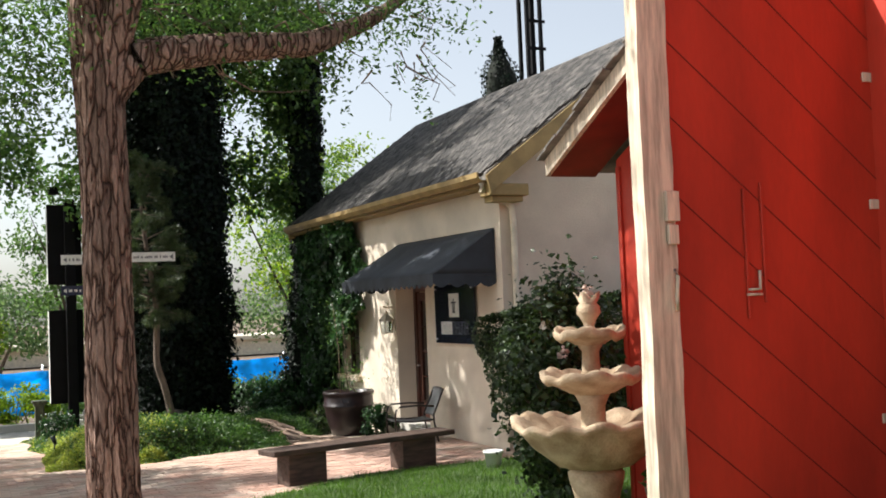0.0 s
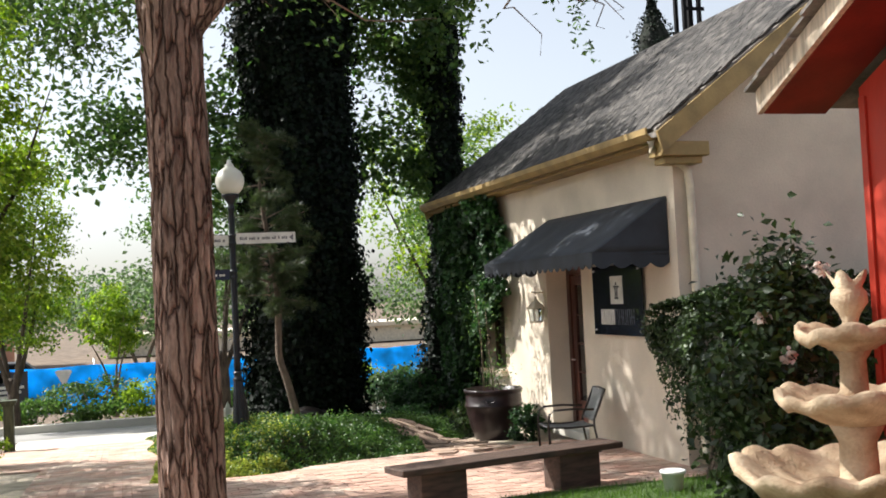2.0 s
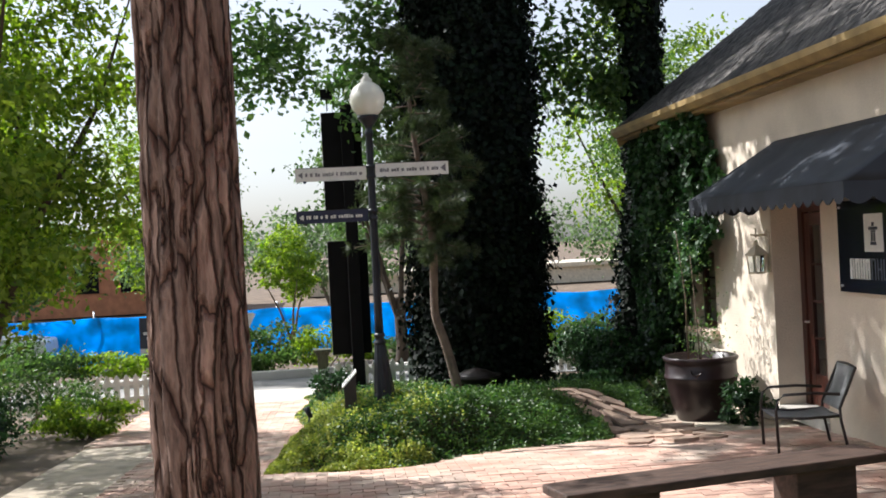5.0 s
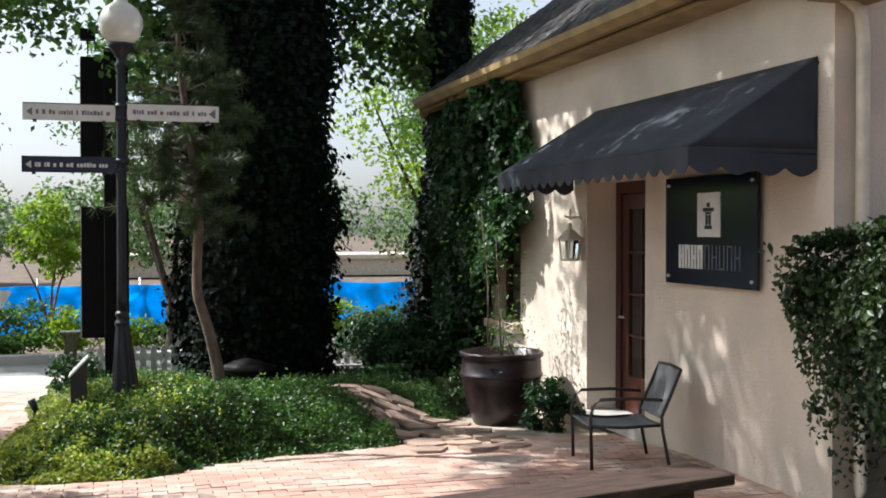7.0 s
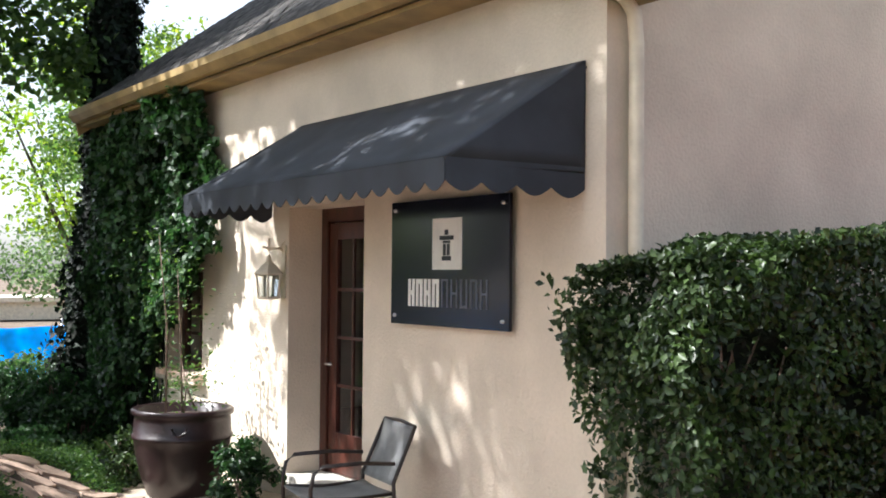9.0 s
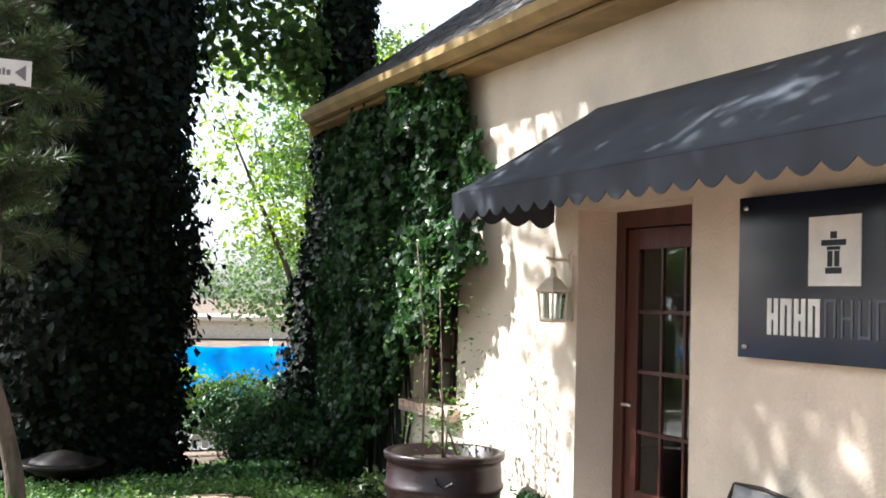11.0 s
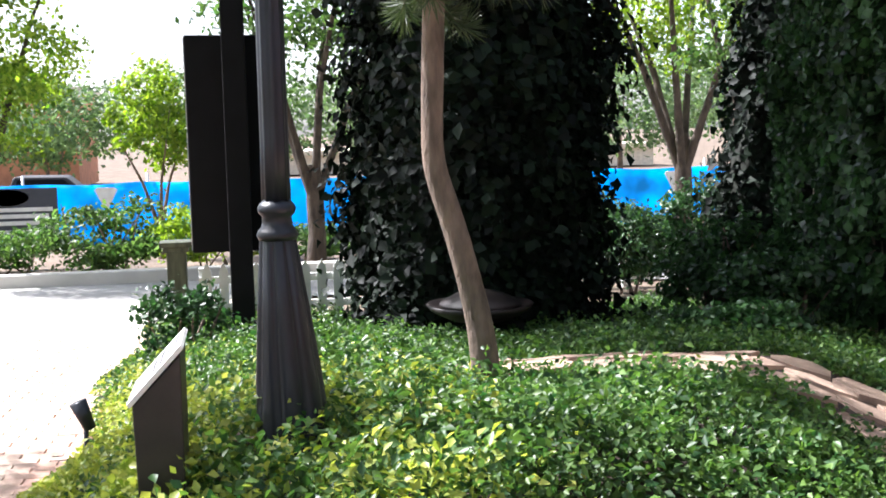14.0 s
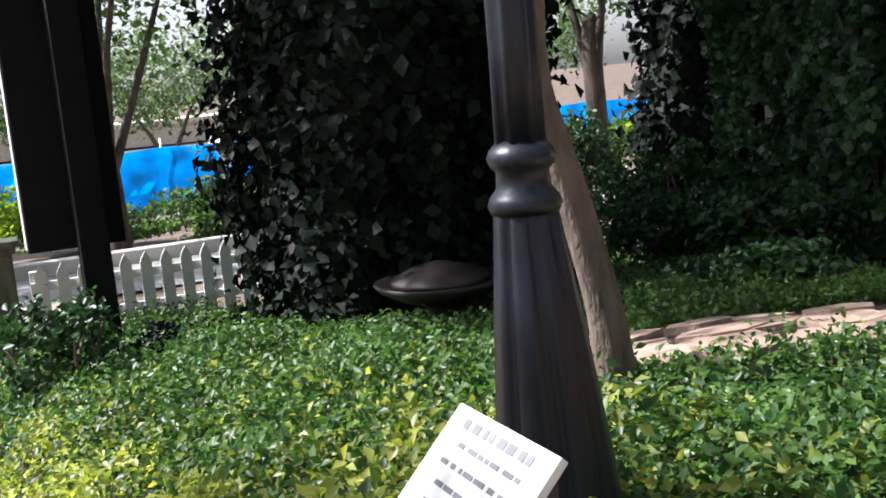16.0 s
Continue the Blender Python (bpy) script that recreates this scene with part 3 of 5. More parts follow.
on_sign("emblem_plate", 0.385, 0.635, 0.155, 0.555, M_SIGNWHITE, 0.004, "cream square emblem plate")
for u0, u1, v0, v1 in ((0.493, 0.523, 0.245, 0.285), (0.450, 0.567, 0.292, 0.325), (0.477, 0.540, 0.33, 0.35), (0.480, 0.503, 0.355, 0.445), (0.513, 0.536, 0.355, 0.445), (0.470, 0.547, 0.45, 0.485)):
    on_sign("emblem_bar", u0, u1, v0, v1, M_IRON, 0.007)
for k in range(4):
    u = 0.17 + k * 0.072
    on_sign("bold_letter_block", u, u + 0.022, 0.63, 0.85, M_SIGNWHITE, 0.005)
    on_sign("bold_letter_block", u + 0.036, u + 0.058, 0.63, 0.85, M_SIGNWHITE, 0.005)
    on_sign("bold_letter_block", u + 0.022, u + 0.036, 0.63 if k % 2 else 0.72, 0.67 if k % 2 else 0.76, M_SIGNWHITE, 0.005)
for k in range(5):
    u = 0.465 + k * 0.08
    on_sign("thin_letter_block", u, u + 0.010, 0.63, 0.85, M_FAINTINK, 0.004)
    on_sign("thin_letter_block", u + 0.045, u + 0.055, 0.63, 0.85, M_FAINTINK, 0.004)
    on_sign("thin_letter_block", u, u + 0.055, 0.63 + 0.1 * (k % 3), 0.645 + 0.1 * (k % 3), M_FAINTINK, 0.0045)
for y in (SY0 + 0.06, SY1 - 0.06):
    for z in (SZ0 + 0.06, SZ1 - 0.06):
        bm = bmesh.new()
        tube(bm, [(6.775, y, z), (6.846, y, z)], 0.013, 12)
        part("bolt", bm, M_STEEL, sign, "steel stand-off bolt", smooth=True)

# ---- wall lantern ----
lantern = thing("wall_lantern", "cream metal wall lantern on a scrolled bracket beside the door", "lantern", at=(6.62, 17.12, 1.75))
lantern.matrix_world = Matrix.Identity(4)
lx, ly = 6.70, 17.06
bm = bmesh.new()
lathe(bm, [(0.135, 1.76), (0.14, 1.772), (0.06, 1.85), (0.03, 1.87), (0.02, 1.92), (0.0, 1.94)], lx, ly, 6)
part("roof", bm, M_CREAM, lantern)
bm = bmesh.new()
lathe(bm, [(0.085, 1.55), (0.11, 1.56), (0.11, 1.575), (0.0, 1.575)], lx, ly, 6)
part("base", bm, M_CREAM, lantern)
bm = bmesh.new()
for k in range(6):
    a = k * math.tau / 6
    tube(bm, [(lx + 0.095 * math.cos(a), ly + 0.095 * math.sin(a), 1.56), (lx + 0.118 * math.cos(a), ly + 0.118 * math.sin(a), 1.765)], 0.009, 6)
part("cage", bm, M_CREAM, lantern)
bm = bmesh.new()
lathe(bm, [(0.085, 1.577), (0.106, 1.76)], lx, ly, 6)
part("glass", bm, M_GLASS, lantern, "dim lantern glass")
bm = bmesh.new()
tube(bm, [(lx, ly, 1.96), (lx, ly, 2.07)], 0.009, 8)
tube(bm, [(lx - 0.06, ly, 2.0), (lx, ly, 1.985), (lx + 0.1, ly, 1.99), (6.84, ly, 1.96)], 0.011, 8)
tube(bm, [(6.84, ly, 1.84), (lx + 0.14, ly, 1.9), (lx + 0.12, ly, 2.02), (lx + 0.155, ly, 2.06), (lx + 0.185, ly, 2.03), (lx + 0.17, ly, 1.99)], 0.008, 8)
bx(bm, 6.832, 6.848, ly - 0.04, ly + 0.04, 1.56, 2.02)
part("bracket", bm, M_CREAM, lantern, "scrolled iron bracket")

# ---- red barn and its open door ----
barn = thing("red_barn", "dark red board-and-batten barn with shingled roof", "barn", at=(5.35, 7.9, 0))
barn.matrix_world = Matrix.Identity(4)
BX = 5.35
bm = bmesh.new()
prism(bm, [(-2.0, -0.2), (7.9, -0.2), (7.9, 3.2), (3.2, 5.5), (-2.0, 2.95)], "x", BX, BX + 0.15)
part("gable_wall", bm, M_RED, barn, "red painted boards")
box_part("side_wall", (BX + 0.15, 10.5, 7.75, 7.9, -0.2, 3.2), M_RED, barn)
box_part("rear_wall", (10.5, 10.65, -2.0, 7.9, -0.2, 3.2), M_RED, barn)
box_part("end_wall", (BX + 0.15, 10.5, -2.0, -1.85, -0.2, 2.95), M_RED, barn)
for k in range(22):
    y = 7.86 - k * 0.28
    if 4.9 > y > 3.2:
        continue
    box_part("batten", (BX - 0.022, BX + 0.002, y - 0.028, y + 0.028, 0.2, min(3.12 + (7.9 - y) * 0.49, 5.3)), M_RED, barn)
for nm, d in (("roof", ((8.28, 3.14), (3.2, 5.67), (3.2, 5.78), (8.28, 3.25))), ("rear_roof", ((3.2, 5.67), (-2.4, 2.95), (-2.4, 3.06), (3.2, 5.78)))):
    bm = bmesh.new()
    prism(bm, list(d), "x", 4.90, 10.9)
    part(nm, bm, M_GREYSHINGLE, barn)
bm = bmesh.new()
prism(bm, [(8.28, 3.10), (3.2, 5.63), (3.2, 5.78), (8.28, 3.25)], "x", 4.86, 4.90)
part("rake_board", bm, M_WEATHERED, barn, "weathered pale rake board")
# The soffit's shade is painted in with the dark red of the board seams.
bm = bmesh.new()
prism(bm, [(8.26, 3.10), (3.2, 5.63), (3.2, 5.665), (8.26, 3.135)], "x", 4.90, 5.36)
part("soffit", bm, M_REDDARK, barn, "red soffit with its shade put into a darker colour")
rng = random.Random(4)
bm = bmesh.new()
k = 0
while k < 32:
    for row in range(4):
        y = 8.30 - k * 0.16 + rng.uniform(-0.01, 0.01)
        z = 3.24 + (8.28 - y) * 0.498 + 0.01 + rng.uniform(0, 0.02)
        bx(bm, 4.80 + row * 0.17 + rng.uniform(-0.03, 0.01), 4.96 + row * 0.17, -0.2, 0, 0, 0.022, Matrix.Translation((0, y, z)) @ Matrix.Rotation(-math.atan(0.47), 4, "X"))
    k += 1
tagged(part("shingle_edge", bm, M_GREYSHINGLE, barn, "ragged grey shingle ends"), kind="stuff")
# door leaf stands open across the walk
bm = bmesh.new()
bx(bm, 3.76, 5.36, 5.0, 5.05, 0.45, 3.95)
leaf = part("barn_door", bm, M_RED, barn, "open red barn door with diagonal boards and pale weathered edge")
bm = bmesh.new()
for k in range(14):
    z0 = 0.2 + k * 0.44
    a, b = Vector((3.77, 4.998, z0 + 1.1)), Vector((5.35, 4.998, z0 - 0.15))
    lo_t = max(0.0, (a.z - 3.94) / (a.z - b.z))
    hi_t = min(1.0, (a.z - 0.47) / (a.z - b.z))
    if hi_t <= lo_t:
        continue
    p, q = a.lerp(b, lo_t), a.lerp(b, hi_t)
    tube(bm, [p, q], 0.004, 5)
part("board_joint", bm, M_REDDARK, leaf, "dark seams between diagonal boards")
bm = bmesh.new()
n = 40
rows_q = []
for i in range(n + 1):
    z = 0.42 + 3.56 * i / n
    w = 3.575 + 0.012 * noise.noise((z * 3.1, 0.3, 0))
    e = 3.775 + 0.014 * noise.noise((z * 4.3, 5.3, 0))
    rows_q.append([bm.verts.new(p) for p in ((w, 4.955, z), (e, 4.955, z), (e, 5.07, z), (w, 5.07, z))])
for a, b in zip(rows_q, rows_q[1:]):
    for k in range(4):
        bm.faces.new((a[k], a[(k + 1) % 4], b[(k + 1) % 4], b[k]))
bm.faces.new(rows_q[0][::-1])
bm.faces.new(rows_q[-1])
part("edge_board", bm, M_WEATHERED, leaf, "pale weathered edge board")
for z in (3.33, 2.53, 1.2):
    bm = bmesh.new()
    bx(bm, 5.28, 5.358, 4.985, 4.999, z - 0.03, z + 0.03)
    part("strap_hinge", bm, M_WEATHERED, leaf, "pale painted strap hinge", bevel=0.003)
bm = bmesh.new()
bx(bm, 3.70, 3.79, 4.925, 4.954, 2.43, 2.60)
bx(bm, 3.71, 3.78, 4.93, 4.954, 2.30, 2.41)
part("latch_plate", bm, M_WEATHERED, leaf, "painted latch plate", bevel=0.006)
bm = bmesh.new()
tube(bm, [(3.745, 4.94, 2.16), (3.745, 4.92, 2.12), (3.735, 4.92, 2.0), (3.75, 4.94, 1.93)], 0.012, 8)
part("latch_hook", bm, M_WEATHERED, leaf, "painted hook latch", smooth=True)
bm = bmesh.new()
tube(bm, [(4.29, 4.992, 2.03), (4.37, 4.975, 2.03), (4.38, 4.985, 2.14)], 0.01, 8)
tube(bm, [(4.28, 4.985, 2.0), (4.39, 4.985, 2.0)], 0.008, 8)
part("pull_hook", bm, M_WEATHERED, leaf, "small pale pull hook", smooth=True)
for x, z0, z1 in ((4.285, 1.86, 2.62), (4.415, 1.95, 2.66)):
    box_part("handle_batten", (x, x + 0.022, 4.984, 4.999, z0, z1), M_RED, leaf, "", 0.005)

# ---- fountain ----
fx, fy, fz = 4.15, 6.53, 0.24
fountain = thing("fountain", "three-tiered tan cast stone fountain with scalloped bowls on the lawn", "fountain", at=(fx, fy, fz))
fountain.matrix_world = Matrix.Identity(4)


def shell(bm, r, z, depth, waves):
    prof = [(0.11, z - depth), (r * 0.45, z - depth * 0.92), (r * 0.78, z - depth * 0.5), (r * 0.95, z - 0.06), (r * 1.03, z - 0.035), (r * 1.04, z), (r * 0.98, z + 0.012), (r * 0.90, z - 0.02), (r * 0.62, z - depth * 0.35), (0.06, z - depth * 0.45)]

    def ripple(i, a):
        s = abs(math.sin(a * waves / 2))
        if 3 <= i <= 7:
            return r * 0.05 * (s - 0.5), 0.035 * (s - 0.5) * (r / 0.5) + 0.018 * math.sin(a * 3 + z)
        if i in (1, 2):
            return r * 0.035 * (s - 0.5), 0
        return 0, 0
    lathe(bm, prof, fx, fy, 96, ripple)


for nm, r, z, depth, waves in (("lower_bowl", 0.56, 1.16, 0.34, 14), ("middle_bowl", 0.345, 1.49, 0.15, 11), ("upper_bowl", 0.245, 1.79, 0.10, 10)):
    bm = bmesh.new()
    shell(bm, r, z, depth, waves)
    part(nm, bm, M_STONE, fountain, "scalloped stone bowl", smooth=True)
bm = bmesh.new()
lathe(bm, [(0.30, fz), (0.31, fz + 0.06), (0.24, fz + 0.10), (0.17, fz + 0.2), (0.15, fz + 0.36), (0.19, fz + 0.5), (0.2, fz + 0.56), (0.16, fz + 0.60), (0.1, fz + 0.62)], fx, fy, 32)
part("pedestal", bm, M_STONE, fountain, smooth=True)
bm = bmesh.new()
lathe(bm, [(0.12, 0.98), (0.14, 1.02), (0.09, 1.1), (0.085, 1.26), (0.13, 1.35), (0.1, 1.37)], fx, fy, 24)
part("lower_stem", bm, M_STONE, fountain, smooth=True)
bm = bmesh.new()
lathe(bm, [(0.09, 1.41), (0.11, 1.45), (0.065, 1.50), (0.06, 1.64), (0.1, 1.705), (0.08, 1.72)], fx, fy, 24)
part("upper_stem", bm, M_STONE, fountain, smooth=True)
bm = bmesh.new()
lathe(bm, [(0.05, 1.74), (0.06, 1.78), (0.035, 1.82), (0.05, 1.86), (0.085, 1.91), (0.08, 1.96), (0.06, 1.98), (0.09, 2.04), (0.05, 2.01), (0.0, 2.0)], fx, fy, 40, lambda i, a: ((0.012 * math.cos(a * 5), 0.025 * math.cos(a * 5)) if i == 7 else (0, 0)))
part("finial", bm, M_STONE, fountain, "pineapple-like stone finial", smooth=True)

# ---- bench ----
bench = thing("bench", "dark timber slab bench on two block legs", "bench", at=(4.6, 12.45, 0))
ang = math.degrees(math.atan2(0.55, 2.5))
bench.matrix_world = pose(4.53, 12.47, 0, 0, 0, ang)
bench.matrix_basis = pose(4.53, 12.47, 0, 0, 0, ang)
bm = bmesh.new()
bx(bm, -1.28, 1.28, -0.20, 0.20, 0.36, 0.425)
part("seat", bm, M_BENCH, bench, "thick worn timber seat slab", bevel=0.012)
for s in (-0.82, 0.76):
    bm = bmesh.new()
    bx(bm, s - 0.25, s + 0.25, -0.15, 0.15, -0.03, 0.36)
    part("leg", bm, M_BENCH, bench, bevel=0.012)

# ---- patio chair ----
chair = thing("patio_chair", "bronze metal patio chair with grey sling seat beside the wall", "chair")
chair.matrix_basis = pose(6.22, 14.88, 0.0, 0, 0, 172)
for s in (-0.27, 0.27):
    bm = bmesh.new()
    tube(bm, [(0.33, s, 0.0), (0.34, s, 0.40), (0.32, s, 0.50), (0.26, s, 0.545), (0.0, s, 0.55), (-0.24, s, 0.53)], 0.014, 10)
    part("arm", bm, M_FRAMEBROWN, chair, smooth=True)
    bm = bmesh.new()
    tube(bm, [(-0.30, s, 0.0), (-0.24, s, 0.30), (-0.24, s * 0.95, 0.40), (-0.40, s * 0.9, 0.76)], 0.014, 10)
    part("rear_leg", bm, M_FRAMEBROWN, chair, smooth=True)
    bm = bmesh.new()
    tube(bm, [(0.34, s, 0.34), (0.05, s * 0.92, 0.32), (-0.24, s * 0.92, 0.33)], 0.012, 8)
    part("seat_rail", bm, M_FRAMEBROWN, chair, smooth=True)
bm = bmesh.new()
g = [[bm.verts.new((0.34 - 0.58 * i / 10, -0.25 + 0.5 * j / 8, 0.345 - 0.03 * math.sin(math.pi * i / 10) - 0.012 * math.sin(math.pi * j / 8))) for j in range(9)] for i in range(11)]
for i in range(10):
    for j in range(8):
        bm.faces.new((g[i][j], g[i + 1][j], g[i + 1][j + 1], g[i][j + 1]))
ob = part("seat", bm, M_MESHCLOTH, chair, "grey woven sling seat", smooth=True)
ob.modifiers.new("thick", "SOLIDIFY").thickness = 0.008
bm = bmesh.new()
g = [[bm.verts.new((-0.24 - 0.155 * i / 10 - 0.02 * math.sin(math.pi * i / 10), -0.24 + 0.48 * j / 8, 0.38 + 0.38 * i / 10)) for j in range(9)] for i in range(11)]
for i in range(10):
    for j in range(8):
        bm.faces.new((g[i][j], g[i + 1][j], g[i + 1][j + 1], g[i][j + 1]))
ob = part("backrest", bm, M_MESHCLOTH, chair, "grey woven sling back", smooth=True)
ob.modifiers.new("thick", "SOLIDIFY").thickness = 0.008
bm = bmesh.new()
tube(bm, [(-0.40, -0.243, 0.76), (-0.405, 0, 0.775), (-0.40, 0.243, 0.76)], 0.013, 8)
part("top_rail", bm, M_FRAMEBROWN, chair, smooth=True)

# ---- glazed pot ----
px, py, pz = 6.20, 17.70, -0.17
pot = thing("planter", "large oxblood glazed barrel-shaped pot by the cottage wall", "planter", at=(px, py, pz))
pot.matrix_world = Matrix.Identity(4)
bm = bmesh.new()
lathe(bm, [(0.271, pz), (0.298, pz + 0.02), (0.361, pz + 0.2), (0.406, pz + 0.4), (0.422, pz + 0.50), (0.435, pz + 0.51), (0.435, pz + 0.535), (0.422, pz + 0.545), (0.417, pz + 0.66), (0.411, pz + 0.70), (0.438, pz + 0.715), (0.443, pz + 0.75), (0.424, pz + 0.765), (0.388, pz + 0.755), (0.379, pz + 0.66), (0.000, pz + 0.66)], px, py, 48)
part("body", bm, M_POT, pot, "glossy oxblood glazed body with raised band", smooth=True)
for s in (-1, 1):
    bm = bmesh.new()
    a = math.radians(-115 if s > 0 else 75)
    c = Vector((px + 0.47 * math.cos(a), py + 0.47 * math.sin(a), pz + 0.60))
    u = Vector((-math.sin(a), math.cos(a), 0))
    o = Vector((math.cos(a), math.sin(a), 0))
    tube(bm, [c - u * 0.06 + Vector((0, 0, 0.03)), c - u * 0.05 + o * 0.03, c + o * 0.035 - Vector((0, 0, 0.03)), c + u * 0.05 + o * 0.03, c + u * 0.06 + Vector((0, 0, 0.03))], 0.013, 8)
    part("handle", bm, M_POT, pot, smooth=True)
bm = bmesh.new()
lathe(bm, [(0.418, pz + 0.67), (0.3, pz + 0.69), (0.0, pz + 0.70)], px, py, 24)
part("soil", bm, M_SOIL, pot)
plant = thing("potted_sapling", "thin leggy sapling growing from the glazed pot", "plant", at=(px, py, pz + 0.69))
plant.matrix_world = Matrix.Identity(4)
rg = np.random.default_rng(8)
pts = []
for k in range(4):
    bm = bmesh.new()
    b0 = Vector((px + rg.uniform(-0.22, 0.22), py + rg.uniform(-0.22, 0.22), pz + 0.68))
    tip = b0 + Vector((rg.uniform(-0.15, 0.15), rg.uniform(-0.15, 0.15), (1.6, 1.3, 0.5, 0.4)[k]))
    mid = b0.lerp(tip, 0.5) + Vector((rg.uniform(-0.05, 0.05), rg.uniform(-0.05, 0.05), 0))
    tube(bm, [b0, mid, tip], [0.01, 0.008, 0.004], 6)
    part("stem", bm, M_BARK2, plant, smooth=True)
    for q in range(150):
        f = rg.uniform(0.55 if k < 2 else 0.2, 1.05)
        w = b0.lerp(tip, f)
        pts.append((w.x + rg.normal(0, 0.15), w.y + rg.normal(0, 0.15), w.z + rg.normal(0, 0.12)))
pts = np.array(pts)
leaf_mesh("leaves", pts, np.tile((0, 0, 1.0), (len(pts), 1)), 0.045, M_BED, plant, rng=rg)

# ---- lamp post with finger signs ----
lpx, lpy, lpz = 2.38, 17.15, 0.24
lamp = thing("street_lamp", "black fluted iron lamp post with milky acorn globe", "street lamp", at=(lpx, lpy, lpz))
lamp.matrix_world = Matrix.Identity(4)
bm = bmesh.new()
lathe(bm, [(0.128, lpz - 0.1), (0.128, lpz + 0.05), (0.120, lpz + 0.07), (0.106, lpz + 0.3), (0.080, lpz + 0.55), (0.056, lpz + 0.76), (0.048, lpz + 0.78)], lpx, lpy, 64, lambda i, a: ((0.014 * (min(1.0, abs(math.cos(a * 4)) * 1.6) - 0.7), 0) if 2 <= i <= 5 else (0, 0)))
for v in bm.verts:
    v.co.x += 0.035 * (1.02 - v.co.z) / 0.78
part("base", bm, M_IRON, lamp, "flared fluted iron base", smooth=True)
bm = bmesh.new()
lathe(bm, [(0.042, 1.0), (0.062, 1.005), (0.068, 1.02), (0.062, 1.035), (0.05, 1.05), (0.048, 1.08), (0.058, 1.09), (0.063, 1.105), (0.058, 1.118), (0.042, 1.135)], lpx, lpy, 32)
part("collar", bm, M_IRON, lamp, "double ring collar", smooth=True)
bm = bmesh.new()
lathe(bm, [(0.044, 1.13), (0.042, 1.3), (0.038, 3.2), (0.036, 3.3), (0.048, 3.32), (0.048, 3.36), (0.035, 3.38), (0.05, 3.42), (0.115, 3.5), (0.12, 3.53), (0.06, 3.535)], lpx, lpy, 32, lambda i, a: ((0.004 * math.cos(a * 8), 0) if i < 3 else (0, 0)))
part("pole", bm, M_IRON, lamp, "slim tapered iron pole", smooth=True)
bm = bmesh.new()
lathe(bm, [(0.11, 3.535), (0.165, 3.60), (0.195, 3.69), (0.19, 3.76), (0.15, 3.84), (0.085, 3.89), (0.06, 3.905), (0.065, 3.925), (0.04, 3.95), (0.025, 3.975), (0.03, 3.99), (0.0, 4.01)], lpx, lpy, 40)
part("globe", bm, M_GLOBE, lamp, "milky white acorn globe", smooth=True)


def finger(name, x0, x1, z0, z1, face, ink, arrow_left, label):
    board = part(name, bmesh.new(), face, lamp, label)
    bm = bmesh.new()
    bx(bm, x0, x1, lpy - 0.012, lpy + 0.012, z0, z1)
    bmesh.ops.recalc_face_normals(bm, faces=bm.faces)
    bm.to_mesh(board.data)
    bm.free()
    h = z1 - z0
    bm = bmesh.new()
    if arrow_left:
        prism(bm, [(x0 + 0.03, z0 + h / 2), (x0 + 0.08, z0 + h * 0.75), (x0 + 0.08, z0 + h * 0.25)], "y", lpy - 0.015, lpy - 0.0125)
    else:
        prism(bm, [(x1 - 0.09, z0 + h / 2), (x1 - 0.03, z0 + h * 0.82), (x1 - 0.03, z0 + h * 0.18)], "y", lpy - 0.015, lpy - 0.0125)
    part("arrow", bm, ink, board)
    rr = random.Random(int(x0 * 100))
    x = x0 + (0.11 if arrow_left else 0.05)
    end = x1 - (0.04 if arrow_left else 0.11)
    bm = bmesh.new()
    while x < end:
        w = rr.uniform(0.012, 0.03)
        bx(bm, x, min(x + w, end), lpy - 0.0145, lpy - 0.0125, z0 + h * 0.36, z0 + h * rr.choice((0.58, 0.64)))
        x += w + rr.choice((0.006, 0.006, 0.03))
    tagged(part("lettering", bm, ink, board, "small unreadable lettering"), kind="stuff")
    bm = bmesh.new()
    for xx in (x0 + 0.1, x1 - 0.1):
        bx(bm, xx - 0.015, xx + 0.015, lpy - 0.02, lpy + 0.02, z0 - 0.018, z0 + 0.006)
    bx(bm, x0, x1, lpy - 0.014, lpy + 0.014, z1, z1 + 0.008)
    part("clip_rail", bm, M_IRON, board)


finger("finger_sign", 1.55, 2.33, 2.83, 2.975, M_SIGNWHITE, M_GREYINK, True, "white finger sign with grey lettering")
finger("finger_sign", 2.43, 3.24, 2.85, 2.995, M_SIGNWHITE, M_GREYINK, False, "white finger sign with a black arrow")
finger("finger_sign", 1.54, 2.33, 2.37, 2.505, M_NAVY, M_SIGNWHITE, True, "navy finger sign with white lettering")
for z in (2.40, 2.48, 2.86, 2.97):
    bm = bmesh.new()
    lathe(bm, [(0.042, z - 0.02), (0.055, z - 0.018), (0.055, z + 0.018), (0.042, z + 0.02)], lpx, lpy, 20)
    part("clamp", bm, M_IRON, lamp, smooth=True)

# ---- tilted plaque ----
plaque = thing("information_plaque", "dark wedge-shaped plinth with a pale tilted text plate", "plaque", at=(2.03, 16.66, 0.2))
plaque.matrix_world = Matrix.Identity(4)
bm = bmesh.new()
prism(bm, [(1.965, 0.15), (2.085, 0.15), (2.088, 0.758), (1.955, 0.622)], "y", 16.57, 16.84)
part("plinth", bm, M_BROWNMETAL, plaque, "dark painted metal plinth", bevel=0.004)
tilt = Matrix.Translation((2.02, 16.705, 0.702)) @ Matrix.Rotation(-math.atan2(0.13, 0.123), 4, "Y")
bm = bmesh.new()
